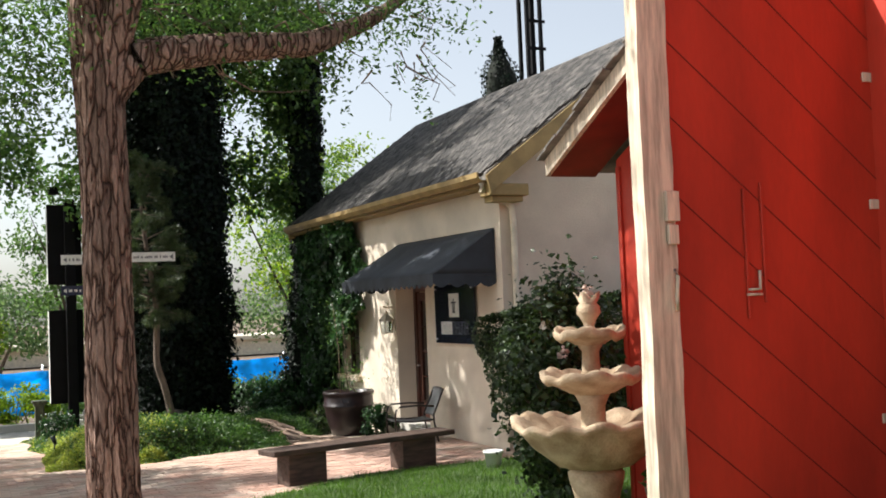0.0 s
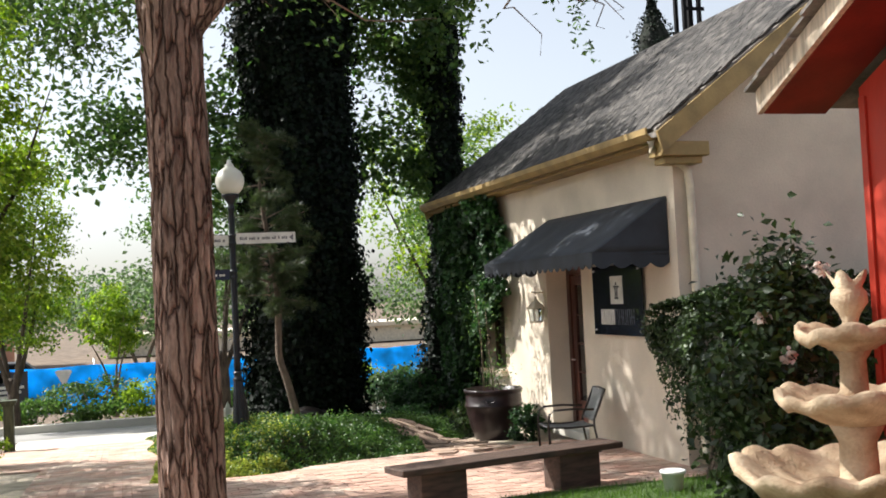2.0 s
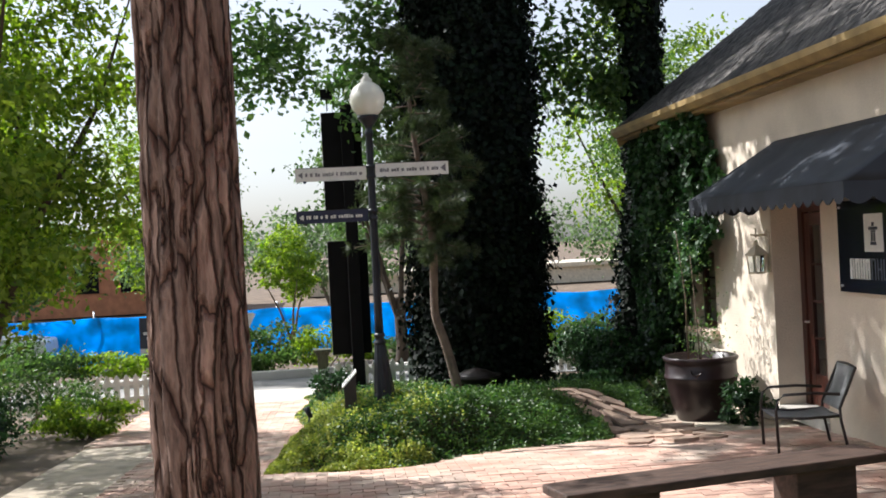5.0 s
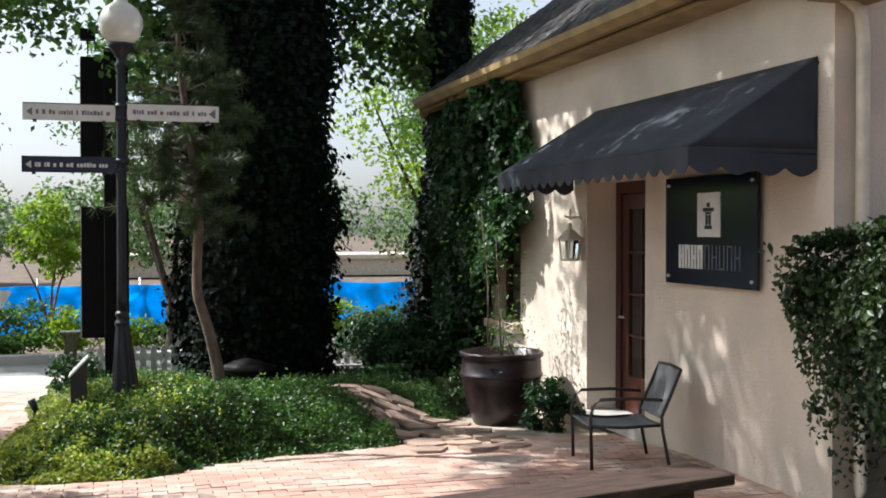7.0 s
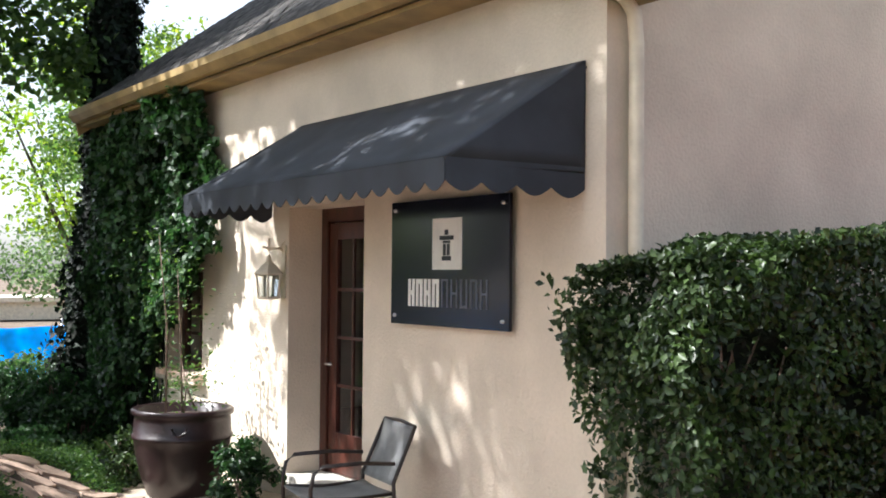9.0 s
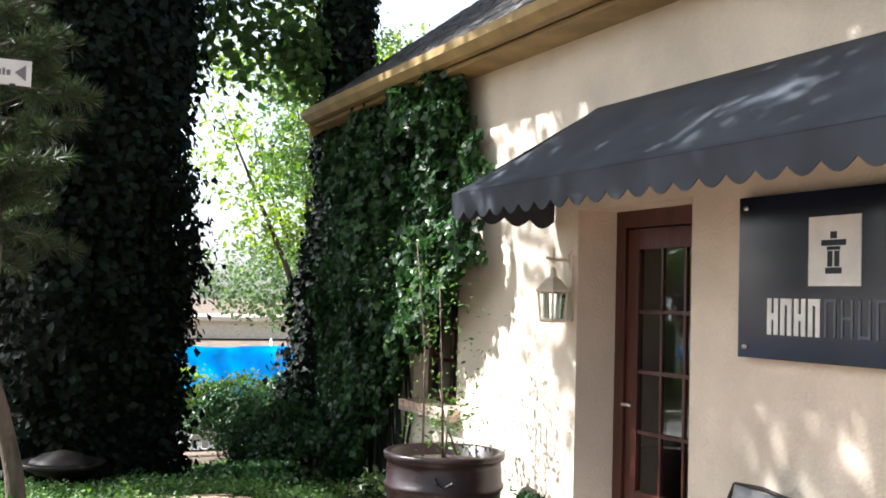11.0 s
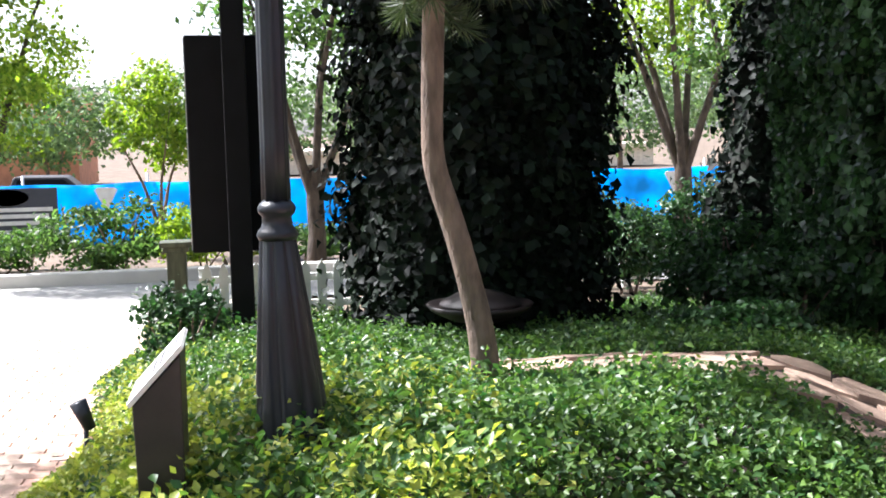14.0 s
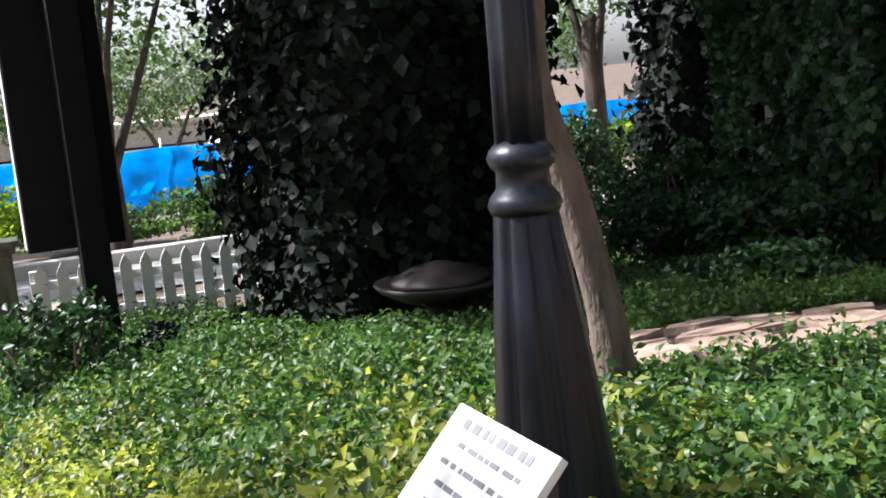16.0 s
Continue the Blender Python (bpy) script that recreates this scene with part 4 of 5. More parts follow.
bx(bm, -0.108, 0.108, -0.145, 0.145, -0.006, 0.008, tilt)
plate = part("text_plate", bm, M_SIGNWHITE, plaque, "pale engraved text plate", bevel=0.002)
bm = bmesh.new()
rr = random.Random(3)
for r in range(6):
    y = -0.098
    x = 0.085 - r * 0.030
    while y < 0.085:
        w = rr.uniform(0.008, 0.03)
        hgt = 0.016 if r == 0 else 0.008
        bx(bm, x - hgt / 2, x + hgt / 2, y, min(y + w, 0.10), 0.008, 0.0092, tilt)
        y += w + rr.choice((0.005, 0.012))
tagged(part("lettering", bm, M_GREYINK, plate, "rows of unreadable engraved lettering"), kind="stuff")

# ---- path light ----
spot = thing("path_light", "small black bullet path light at the bed's edge", "garden light", at=(1.52, 18.75, -0.02))
bm = bmesh.new()
tube(bm, [(0, 0, -0.2), (0.0, 0, 0.04)], 0.012, 8)
part("stake", bm, M_IRON, spot, smooth=True)
bm = bmesh.new()
tube(bm, [(0.02, 0, 0.02), (-0.03, 0, 0.15)], [0.028, 0.042], 12)
part("head", bm, M_IRON, spot, smooth=True)

# ---- directory sign ----
kiosk = thing("directory_sign", "tall black directory sign with two stacked panels and floodlights", "sign", at=(2.2, 23.3, -0.2))
kiosk.matrix_world = Matrix.Identity(4)
box_part("post", (2.16, 2.36, 23.2, 23.4, -0.6, 4.45), M_BLACK, kiosk, "square black post", 0.01)
for z0, z1 in ((0.30, 2.20), (2.72, 4.35)):
    pan = box_part("panel", (1.84, 2.5, 23.41, 23.66, z0, z1), M_BLACK, kiosk, "black sign panel", 0.012)
    box_part("pale_face", (1.832, 1.8365, 23.43, 23.64, z0 + 0.02, z1 - 0.02), M_SIGNWHITE, pan, "pale side face", 0)
for x in (1.95, 2.5):
    bm = bmesh.new()
    tube(bm, [(x, 23.2, 4.35), (x, 23.15, 4.55)], 0.012, 6)
    bx(bm, x - 0.1, x + 0.1, 23.0, 23.2, 4.53, 4.68)
    part("floodlight", bm, M_BLACK, kiosk, bevel=0.01)

# ---- timber gate posts and picket fences ----
def gate_post(x, y, z, h=0.95):
    t = thing("fence_post", "weathered green timber post with a flat moulded cap", "post", "gate posts", (x, y, z))
    box_part("shaft", (-0.09, 0.09, -0.09, 0.09, -0.2, h - 0.1), M_GREENWOOD, t, "", 0.008)
    bm = bmesh.new()
    bx(bm, -0.12, 0.12, -0.12, 0.12, h - 0.1, h - 0.05)
    bx(bm, -0.15, 0.15, -0.15, 0.15, h - 0.05, h)
    part("cap", bm, M_GREENWOOD, t, "", bevel=0.008)
    return t


gate_post(-1.15, 24.0, fall(24.0))
gate_post(1.66, 24.1, fall(24.1), 0.85)


def picket_fence(x0, y0, x1, y1, h=0.62):
    d = math.hypot(x1 - x0, y1 - y0)
    z = fall((y0 + y1) / 2)
    t = thing("picket_fence", "low white picket fence with pointed pales", "fence", "picket fences")
    t.matrix_basis = pose(x0, y0, z, 0, 0, math.degrees(math.atan2(y1 - y0, x1 - x0)))
    n = int(d / 0.155)
    bm = bmesh.new()
    prism(bm, [(-0.045, 0.04), (0.045, 0.04), (0.045, h - 0.09), (0.03, h - 0.05), (0.0, h), (-0.03, h - 0.05), (-0.045, h - 0.09)], "y", -0.012, 0.012)
    first = part("picket", bm, M_WHITE, t)
    first.location = (0.08, 0, 0)
    for k in range(1, n):
        o = new("picket", first.data)
        o.parent = t
        o.location = (0.08 + k * 0.155, 0, 0)
    for zz in (0.16, h - 0.2):
        box_part("rail", (0, d, 0.014, 0.045, zz, zz + 0.07), M_WHITE, t, "", 0.004)
    for k in range(0, int(d / 1.8) + 1):
        box_part("fence_stake", (k * 1.8, k * 1.8 + 0.08, 0.047, 0.12, -0.2, h - 0.05), M_WHITE, t, "", 0.004)


picket_fence(1.85, 24.1, 5.2, 24.0)
picket_fence(-4.9, 23.2, -1.3, 24.0)
picket_fence(5.2, 26.6, 9.4, 26.6)

# ---- dark bowl ----
bowl = thing("garden_bowl", "dark metal shallow bowl on a low foot among ground cover", "bowl", at=(4.0, 21.2, 0.15))
bowl.matrix_world = Matrix.Translation((-0.06, 0, -0.24))
bm = bmesh.new()
lathe(bm, [(0.15, -0.16), (0.14, 0.0), (0.10, 0.12), (0.09, 0.20), (0.22, 0.22), (0.36, 0.29), (0.39, 0.33), (0.37, 0.335), (0.2, 0.28), (0.0, 0.27)], 4.0, 21.2, 32)
part("dish", bm, M_BROWNMETAL, bowl, smooth=True)
bm = bmesh.new()
lathe(bm, [(0.0, 0.44), (0.04, 0.435), (0.18, 0.40), (0.29, 0.345), (0.30, 0.32)], 4.0, 21.2, 32)
part("lid", bm, M_BROWNMETAL, bowl, "domed dark lid", smooth=True)


# ---- trees ----
def trunk_mesh(name, pts, radii, material, parent, seg=28, ridges=0.09, seed=1):
    """A tapered limb whose bark stands in ragged plates."""
    bm = bmesh.new()
    fine_p, fine_r = [], []
    for i in range(len(pts) - 1):
        steps = max(2, int((Vector(pts[i + 1]) - Vector(pts[i])).length / 0.06))
        for k in range(steps):
            f = k / steps
            fine_p.append(Vector(pts[i]).lerp(Vector(pts[i + 1]), f))
            fine_r.append(radii[i] * (1 - f) + radii[i + 1] * f)
    fine_p.append(Vector(pts[-1]))
    fine_r.append(radii[-1])
    for _ in range(3):
        fine_p = [fine_p[0]] + [(a + b * 2 + c) / 4 for a, b, c in zip(fine_p, fine_p[1:], fine_p[2:])] + [fine_p[-1]]
    rings = []
    for i, p in enumerate(fine_p):
        d = (fine_p[min(i + 1, len(fine_p) - 1)] - fine_p[max(i - 1, 0)]).normalized()
        u = Vector((1, 0, 0)) if abs(d.x) < 0.8 else Vector((0, 0, 1))
        u = (u - d * u.dot(d)).normalized()
        w = d.cross(u)
        row = []
        for k in range(seg):
            a = k * math.tau / seg
            fr = fine_r[i] * 30
            q = (math.cos(a) * fr + seed, math.sin(a) * fr, p.z * 3.0 + p.x * 2)
            crack = min(1.0, abs(noise.noise((q[0] * 0.6 + 0.4 * noise.noise((q[0], q[1], q[2])), q[1] * 0.6, q[2] * 0.5))) * 3.6)
            r = fine_r[i] * (1 + ridges * (crack * 0.8 - 0.6) + ridges * 0.35 * noise.noise((q[0] * 0.35, q[1] * 0.35, q[2] * 0.4)) + ridges * 0.15 * noise.noise((q[0] * 3, q[1] * 3, q[2] * 4)))
            row.append(bm.verts.new(p + (u * math.cos(a) + w * math.sin(a)) * r))
        rings.append(row)
    for a, b in zip(rings, rings[1:]):
        for k in range(seg):
            bm.faces.new((a[k], a[(k + 1) % seg], b[(k + 1) % seg], b[k]))
    bm.faces.new(rings[0][::-1])
    bm.faces.new(rings[-1])
    return part(name, bm, material, parent, smooth=True)


near_tree = thing("locust_tree", "tall locust tree with red-brown furrowed bark beside the walk", "tree", at=(1.33, 9.9, 0.1))
near_tree.matrix_world = Matrix.Identity(4)
trunk_mesh("trunk", [(1.33, 9.9, -0.05), (1.315, 9.9, 0.5), (1.31, 9.9, 1.8), (1.305, 9.9, 3.2), (1.27, 9.9, 4.2), (1.16, 9.9, 5.4)], [0.255, 0.226, 0.209, 0.205, 0.212, 0.18], M_BARK, near_tree, 150, 0.16)
trunk_mesh("limb", [(1.12, 9.9, 5.2), (1.0, 9.95, 5.8), (0.75, 10.0, 6.8), (0.6, 10.2, 8.5)], [0.2, 0.17, 0.14, 0.07], M_BARK, near_tree, 32, 0.13, 4)
trunk_mesh("limb", [(1.25, 9.9, 3.95), (1.6, 9.9, 4.35), (2.4, 9.95, 4.5), (3.3, 10.1, 4.62), (4.0, 10.3, 4.95), (4.8, 10.5, 5.5)], [0.2, 0.17, 0.14, 0.12, 0.08, 0.03], M_BARK, near_tree, 28, 0.13, 7)
trunk_mesh("limb", [(1.3, 9.9, 4.1), (1.6, 9.7, 5.2), (2.2, 9.4, 6.8)], [0.18, 0.13, 0.06], M_BARK, near_tree, 24, 0.13, 9)
rg = np.random.default_rng(11)
bits = []
for c, r, n, k in (((0.2, 10.0, 6.6), (2.4, 2.2, 1.7), 90, 9000), ((3.4, 10.2, 6.4), (2.2, 2.0, 1.2), 70, 7000), ((1.2, 8.2, 7.4), (2.6, 2.4, 1.4), 80, 7000), ((-0.7, 10.4, 4.75), (1.1, 0.9, 0.7), 26, 3000), ((-1.7, 12.3, 5.3), (1.4, 1.4, 0.9), 40, 4000), ((0.0, 11.4, 4.9), (0.9, 0.8, 0.4), 16, 1200), ((2.7, 10.5, 4.95), (1.9, 0.6, 0.3), 30, 2600), ((4.5, 10.4, 5.1), (1.0, 0.6, 0.4), 14, 900), ((0.4, 10.4, 4.3), (0.9, 0.7, 0.6), 26, 2600), ((1.9, 10.2, 4.75), (1.3, 0.6, 0.35), 26, 2600)):
    bits.append(clumps(rg, c, r, n, k, (0.22, 0.22, 0.12), 0.3))
hang = []
for _ in range(26):
    c = np.array((rg.uniform(-0.6, 4.6), 9.9 + rg.uniform(-0.4, 0.8), rg.uniform(4.4, 5.0)))
    ln = rg.uniform(0.3, 0.9)
    f = rg.random(40)[:, None]
    hang.append(c + f * np.array((rg.uniform(-0.3, 0.3), 0, -ln)) + rg.normal(0, 0.05, (40, 3)))
where = np.concatenate([b[0] for b in bits] + hang)
facing = np.concatenate([b[1] for b in bits] + [np.tile((0, 0, 1.0), (40, 1))] * 26)
leaf_mesh("crown", where, facing, 0.065, M_TREE, near_tree, slim=0.45, rng=rg)
bm = bmesh.new()
for k in range(34):
    a = Vector((rg.uniform(1.4, 4.6), 10.0 + rg.uniform(-0.2, 0.3), rg.uniform(4.4, 5.2)))
    p = [a]
    for _ in range(4):
        p.append(p[-1] + Vector((rg.uniform(-0.12, 0.3), rg.uniform(-0.1, 0.1), rg.uniform(-0.25, 0.08))))
    tube(bm, p, [0.012, 0.009, 0.007, 0.005, 0.003], 5)
part("twig_spray", bm, M_BARK2, near_tree, "fine drooping twigs")


def ivy_column(name, label, x, y, z0, h, r, leaves, seed, top_scale=1.0, size=0.10, rough=0.16):
    t = thing(name, label, "tree", at=(x, y, z0))
    t.matrix_world = Matrix.Identity(4)
    rg = np.random.default_rng(seed)

    def radius(z, a):
        f = (z - z0) / h
        base = r * (0.92 + 0.16 * math.sin(f * 5 + seed) + (top_scale - 1) * min(f, 0.4))
        return base * (1 + 0.26 * noise.noise((math.cos(a) * 1.6 + seed, math.sin(a) * 1.6, z * 0.8)) + rough * noise.noise((math.cos(a) * 4, math.sin(a) * 4 + seed, z * 2.6)))
    bm = bmesh.new()
    rings = []
    for i in range(41):
        z = z0 - 0.3 + (h + 0.3) * i / 40
        end = 1.0 if i < 36 else max(0.15, (40 - i) / 5)
        rings.append([bm.verts.new((x + 0.9 * end * radius(z, k * math.tau / 28) * math.cos(k * math.tau / 28), y + 0.9 * end * radius(z, k * math.tau / 28) * math.sin(k * math.tau / 28), z)) for k in range(28)])
    for a, b in zip(rings, rings[1:]):
        for k in range(28):
            bm.faces.new((a[k], a[(k + 1) % 28], b[(k + 1) % 28], b[k]))
    bm.faces.new(rings[-1])
    # The core is coloured as dark as the shade between the leaves.
    part("trunk", bm, M_DARKCORE, t, "core with the shade under the leaves in its colour", smooth=True)
    a = rg.uniform(0, math.tau, leaves)
    z = z0 - 0.1 + (h + 0.2) * rg.random(leaves)
    rr = np.array([radius(zz, aa) for zz, aa in zip(z, a)]) * (0.95 + 0.15 * np.abs(rg.normal(0, 1, leaves))) * np.clip((z0 + h - z) / (h * 0.1), 0.2, 1)
    where = np.stack([x + rr * np.cos(a), y + rr * np.sin(a), z], 1)
    out = np.stack([np.cos(a), np.sin(a), np.full(leaves, 0.35)], 1)
    ob = leaf_mesh("crown", where, out, size, M_IVY_SHADE, t, 0.55, 0.8, rg)
    return t


old_tree = ivy_column("ivy_tree", "massive old trunk wholly covered in ivy, leaf colour darkened for shade", 4.2, 22.5, -0.4, 11.5, 0.85, 60000, 21, 1.85)
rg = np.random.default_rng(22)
# Besides the tree's crown, unseen clumps are added to shade wall, patio and bed.
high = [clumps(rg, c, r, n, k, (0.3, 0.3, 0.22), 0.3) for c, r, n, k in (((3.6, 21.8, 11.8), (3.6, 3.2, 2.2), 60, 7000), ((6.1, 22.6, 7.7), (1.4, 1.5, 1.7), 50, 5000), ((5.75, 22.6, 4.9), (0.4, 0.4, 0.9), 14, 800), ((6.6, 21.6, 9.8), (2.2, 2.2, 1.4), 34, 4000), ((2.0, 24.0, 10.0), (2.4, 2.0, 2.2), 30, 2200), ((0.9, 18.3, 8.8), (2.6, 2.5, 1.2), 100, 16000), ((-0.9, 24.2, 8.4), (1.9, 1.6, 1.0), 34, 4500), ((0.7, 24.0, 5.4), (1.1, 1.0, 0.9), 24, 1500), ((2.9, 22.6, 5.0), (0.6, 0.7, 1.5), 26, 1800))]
leaf_mesh("crown_and_shade_clumps", np.concatenate([h[0] for h in high]), np.concatenate([h[1] for h in high]), 0.14, M_TREE, old_tree, 0.8, 0.7, rg)
corner_tree = ivy_column("ivy_tree", "slim trunk covered in shade-darkened ivy at the cottage corner", 7.15, 22.75, -0.6, 8.6, 0.50, 16000, 33, 0.45, rough=0.5)
rg = np.random.default_rng(36)
high = [clumps(rg, c, r, n, k, (0.14, 0.14, 0.12), 0.3) for c, r, n, k in (((6.8, 22.7, 6.3), (0.6, 0.6, 0.9), 26, 1700), ((6.5, 22.6, 4.6), (0.35, 0.4, 0.7), 18, 900), ((7.2, 22.8, 8.0), (0.7, 0.7, 0.8), 22, 1500))]
leaf_mesh("side_growth", np.concatenate([h[0] for h in high]), np.concatenate([h[1] for h in high]), 0.12, M_TREE, corner_tree, 0.8, 0.7, rg)
ivy_column("cypress", "slender dark cypress rising behind the cottage roof", 17.4, 33.0, -0.6, 11.6, 0.7, 6000, 35, 0.6)

# pine sapling with a bent trunk
pine = thing("pine_sapling", "young pine with a bent pale trunk and soft needle tufts", "tree", at=(3.36, 18.43, 0.2))
pine.matrix_world = Matrix.Identity(4)
trunk_mesh("trunk", [(3.37, 18.43, 0.05), (3.33, 18.43, 0.45), (3.22, 18.43, 0.9), (3.12, 18.43, 1.2), (3.13, 18.43, 1.6), (3.15, 18.43, 2.1), (3.06, 18.43, 2.8), (2.95, 18.45, 3.6), (2.95, 18.5, 4.4)], [0.075, 0.062, 0.055, 0.052, 0.05, 0.047, 0.04, 0.03, 0.015], M_BARK2, pine, 24, 0.1)
rg = np.random.default_rng(14)
tuft_p, tuft_d = [], []
bm = bmesh.new()
for k in range(84):
    z = rg.uniform(1.95, 4.6)
    a = rg.uniform(0, math.tau)
    ln = rg.uniform(0.3, 0.9) * (1.1 - (z - 2.1) / 4)
    b0 = Vector((3.02, 18.45, z))
    tip = b0 + Vector((math.cos(a) * ln, math.sin(a) * ln, rg.uniform(-0.15, 0.25)))
    tube(bm, [b0, b0.lerp(tip, 0.5) + Vector((0, 0, 0.04)), tip], [0.012, 0.008, 0.004], 5)
    for q in range(9):
        f = rg.uniform(0.35, 1.05)
        c = np.array(b0.lerp(tip, f))
        d = rg.normal(0, 1, (34, 3)) + np.array((math.cos(a), math.sin(a), 0.3)) * 0.8
        d /= np.linalg.norm(d, axis=1, keepdims=True)
        tuft_p.append(c + d * 0.07)
        tuft_d.append(d)
part("branch_work", bm, M_BARK2, pine)
tp, td = np.concatenate(tuft_p), np.concatenate(tuft_d)
side = np.cross(td, rg.normal(0, 1, td.shape))
side /= np.linalg.norm(side, axis=1, keepdims=True)
n = len(tp)
v = np.stack([tp - td * 0.07, tp + side * 0.0036, tp + td * 0.07, tp - side * 0.0036], 1)
me = bpy.data.meshes.new("needles")
me.from_pydata(v.reshape(-1, 3).tolist(), [], (np.arange(n)[:, None] * 4 + np.arange(4)).tolist())
me.materials.append(M_NEEDLE)
needles = new("needles", me)
needles.parent = pine


def leafy_tree(label, x, y, z0, h, crown_r, leaves, material, size, seed, stems=3, low=0.3, bark=None, fork=0.0, single=False):
    t = thing("tree", label, "tree", at=(x, y, z0))
    t.matrix_world = Matrix.Identity(4)
    rg = np.random.default_rng(seed)
    for k in range(stems):
        a = k * math.tau / stems + seed
        base = 0.04 if single else 0.12
        pts = [(x + base * math.cos(a), y + base * math.sin(a), z0 + (h * 0.75 * fork * 0.8 if single else -0.1))]
        for s in range(2 if single else 1, 5):
            f = s / 4
            w = crown_r * (0.55 * f if not fork else max(0.04, 1.15 * (f - fork)))
            pts.append((x + math.cos(a) * w + rg.normal(0, 0.06), y + math.sin(a) * w + rg.normal(0, 0.06), z0 + h * 0.75 * f))
        trunk_mesh("trunk", pts, [q * (0.6 if fork else 1.0) for q in (h * 0.016 + 0.03, h * 0.013 + 0.02, h * 0.01 + 0.01, h * 0.006, 0.01)][5 - len(pts):], bark or M_BARK2, t, 12, 0.12, seed + k)
    if single:
        trunk_mesh("trunk", [(x, y, z0 - 0.1), (x + 0.03, y, z0 + h * 0.3 * fork), (x, y, z0 + h * 0.75 * fork), (x, y, z0 + h * 0.9 * fork)], [h * 0.024, h * 0.019, h * 0.018, h * 0.012], bark or M_BARK2, t, 16, 0.12, seed)
    cz = z0 + h * (low + 1) / 2
    p, o = clumps(rg, (x, y, cz), (crown_r, crown_r, h * (1 - low) / 2), int(70 + crown_r * 30), leaves, (crown_r * 0.11, crown_r * 0.11, crown_r * 0.08), 0.35)
    leaf_mesh("crown", p, o, size, material, t, 0.8, 0.6, rg)
    return t


def shrub(name, label, x, y, z0, rx, ry, h, leaves, material, size, seed, category="shrub", stems=5):
    t = thing(name, label, category, at=(x, y, z0))
    t.matrix_world = Matrix.Identity(4)
    rg = np.random.default_rng(seed)
    bm = bmesh.new()
    for k in range(stems):
        tip = Vector((x + rg.uniform(-rx, rx) * 0.7, y + rg.uniform(-ry, ry) * 0.7, z0 + h * rg.uniform(0.6, 0.95)))
        b0 = Vector((x + rg.uniform(-rx, rx) * 0.3, y + rg.uniform(-ry, ry) * 0.3, z0 - 0.1))
        tube(bm, [b0, b0.lerp(tip, 0.5) + Vector((rg.uniform(-0.05, 0.05), rg.uniform(-0.05, 0.05), 0)), tip], [0.018, 0.013, 0.006], 6)
    part("woody_growth", bm, M_BARK2, t)
    p, o = clumps(rg, (x, y, z0 + h * 0.5), (rx, ry, h * 0.5), max(12, int(leaves / 90)), leaves, (rx * 0.16, ry * 0.16, h * 0.07), 0.45)
    p[:, 2] = np.maximum(p[:, 2], z0 - 0.02)
    leaf_mesh("foliage", p, o, size, material, t, 0.8, 0.6, rg)
    return t


# garden trees along the walk
leafy_tree("bright green small-leaved tree over the picket fence", -1.55, 15.2, fall(15.2), 6.2, 1.75, 36000, M_BRIGHT, 0.078, 41, 6, 0.18, M_DARKBARK, 0.12)
leafy_tree("bright green small-leaved tree over the picket fence", -4.4, 20.0, fall(20), 8.2, 2.5, 30000, M_BRIGHT, 0.095, 42, 5, 0.12, M_DARKBARK, 0.12)
leafy_tree("dense leafy tree at the edge of the road", -1.7, 31.2, fall(31), 7.3, 1.8, 17000, M_BRIGHT, 0.10, 43, 4, 0.22, M_DARKBARK, 0.2, True)
leafy_tree("leafy street tree beside the ivy-clad trunk", 3.5, 32.0, fall(32), 7.8, 2.2, 7000, M_TREE, 0.13, 44, 5, 0.34, M_DARKBARK, 0.24, True)
leafy_tree("leafy street tree beyond the cottage", 9.9, 31.6, fall(31.6), 8.5, 2.6, 9000, M_BRIGHT, 0.13, 45, 6, 0.36, M_DARKBARK, 0.27, True)
leafy_tree("slim leafy tree over the cottage garden", 8.9, 27.3, fall(27.3), 7.0, 1.5, 6000, M_TREE, 0.10, 46, 2, 0.36, M_DARKBARK, 0.4, True)
leafy_tree("young street tree in front of the blue screen", 0.7, 36.0, fall(36), 3.9, 0.95, 3600, M_BRIGHT, 0.12, 47, 3, 0.42, None, 0.25, True)
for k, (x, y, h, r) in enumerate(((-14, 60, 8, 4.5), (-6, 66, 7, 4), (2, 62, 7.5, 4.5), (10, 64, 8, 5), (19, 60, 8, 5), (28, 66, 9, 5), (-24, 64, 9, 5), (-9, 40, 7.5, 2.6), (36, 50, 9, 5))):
    leafy_tree("green tree beyond the parking area with haze in its leaf colour", x, y, -1.4, h * 0.75, r, 4600, M_FAR, 0.28, 60 + k, 2, 0.28)

# shrubs
rose = shrub("rose_bush", "tall rose bush with pale blooms behind the fountain", 4.95, 8.3, fall(8.4), 0.55, 0.48, 2.05, 9000, M_HEDGE, 0.07, 71)
rg = np.random.default_rng(75)
bp = np.repeat(np.stack([rg.uniform(4.6, 5.2, 9), rg.uniform(7.9, 8.4, 9), rg.uniform(1.2, 2.1, 9)], 1), 26, 0) + rg.normal(0, 0.025, (234, 3))
tagged(leaf_mesh("bloom", bp, np.tile((0, -0.3, 1.0), (234, 1)), 0.05, M_PETAL, rose, 0.8, 0.9, rg), kind="stuff")
shrub("bronze_shrub", "small bronze-leaved shrub against the red wall", 5.05, 6.75, fall(6.7) + 0.5, 0.22, 0.25, 0.95, 1300, M_REDLEAF, 0.055, 72)
shrub("fern", "strappy green plant at the fountain foot", 4.45, 6.05, fall(6), 0.3, 0.3, 0.5, 900, M_BED, 0.12, 73)
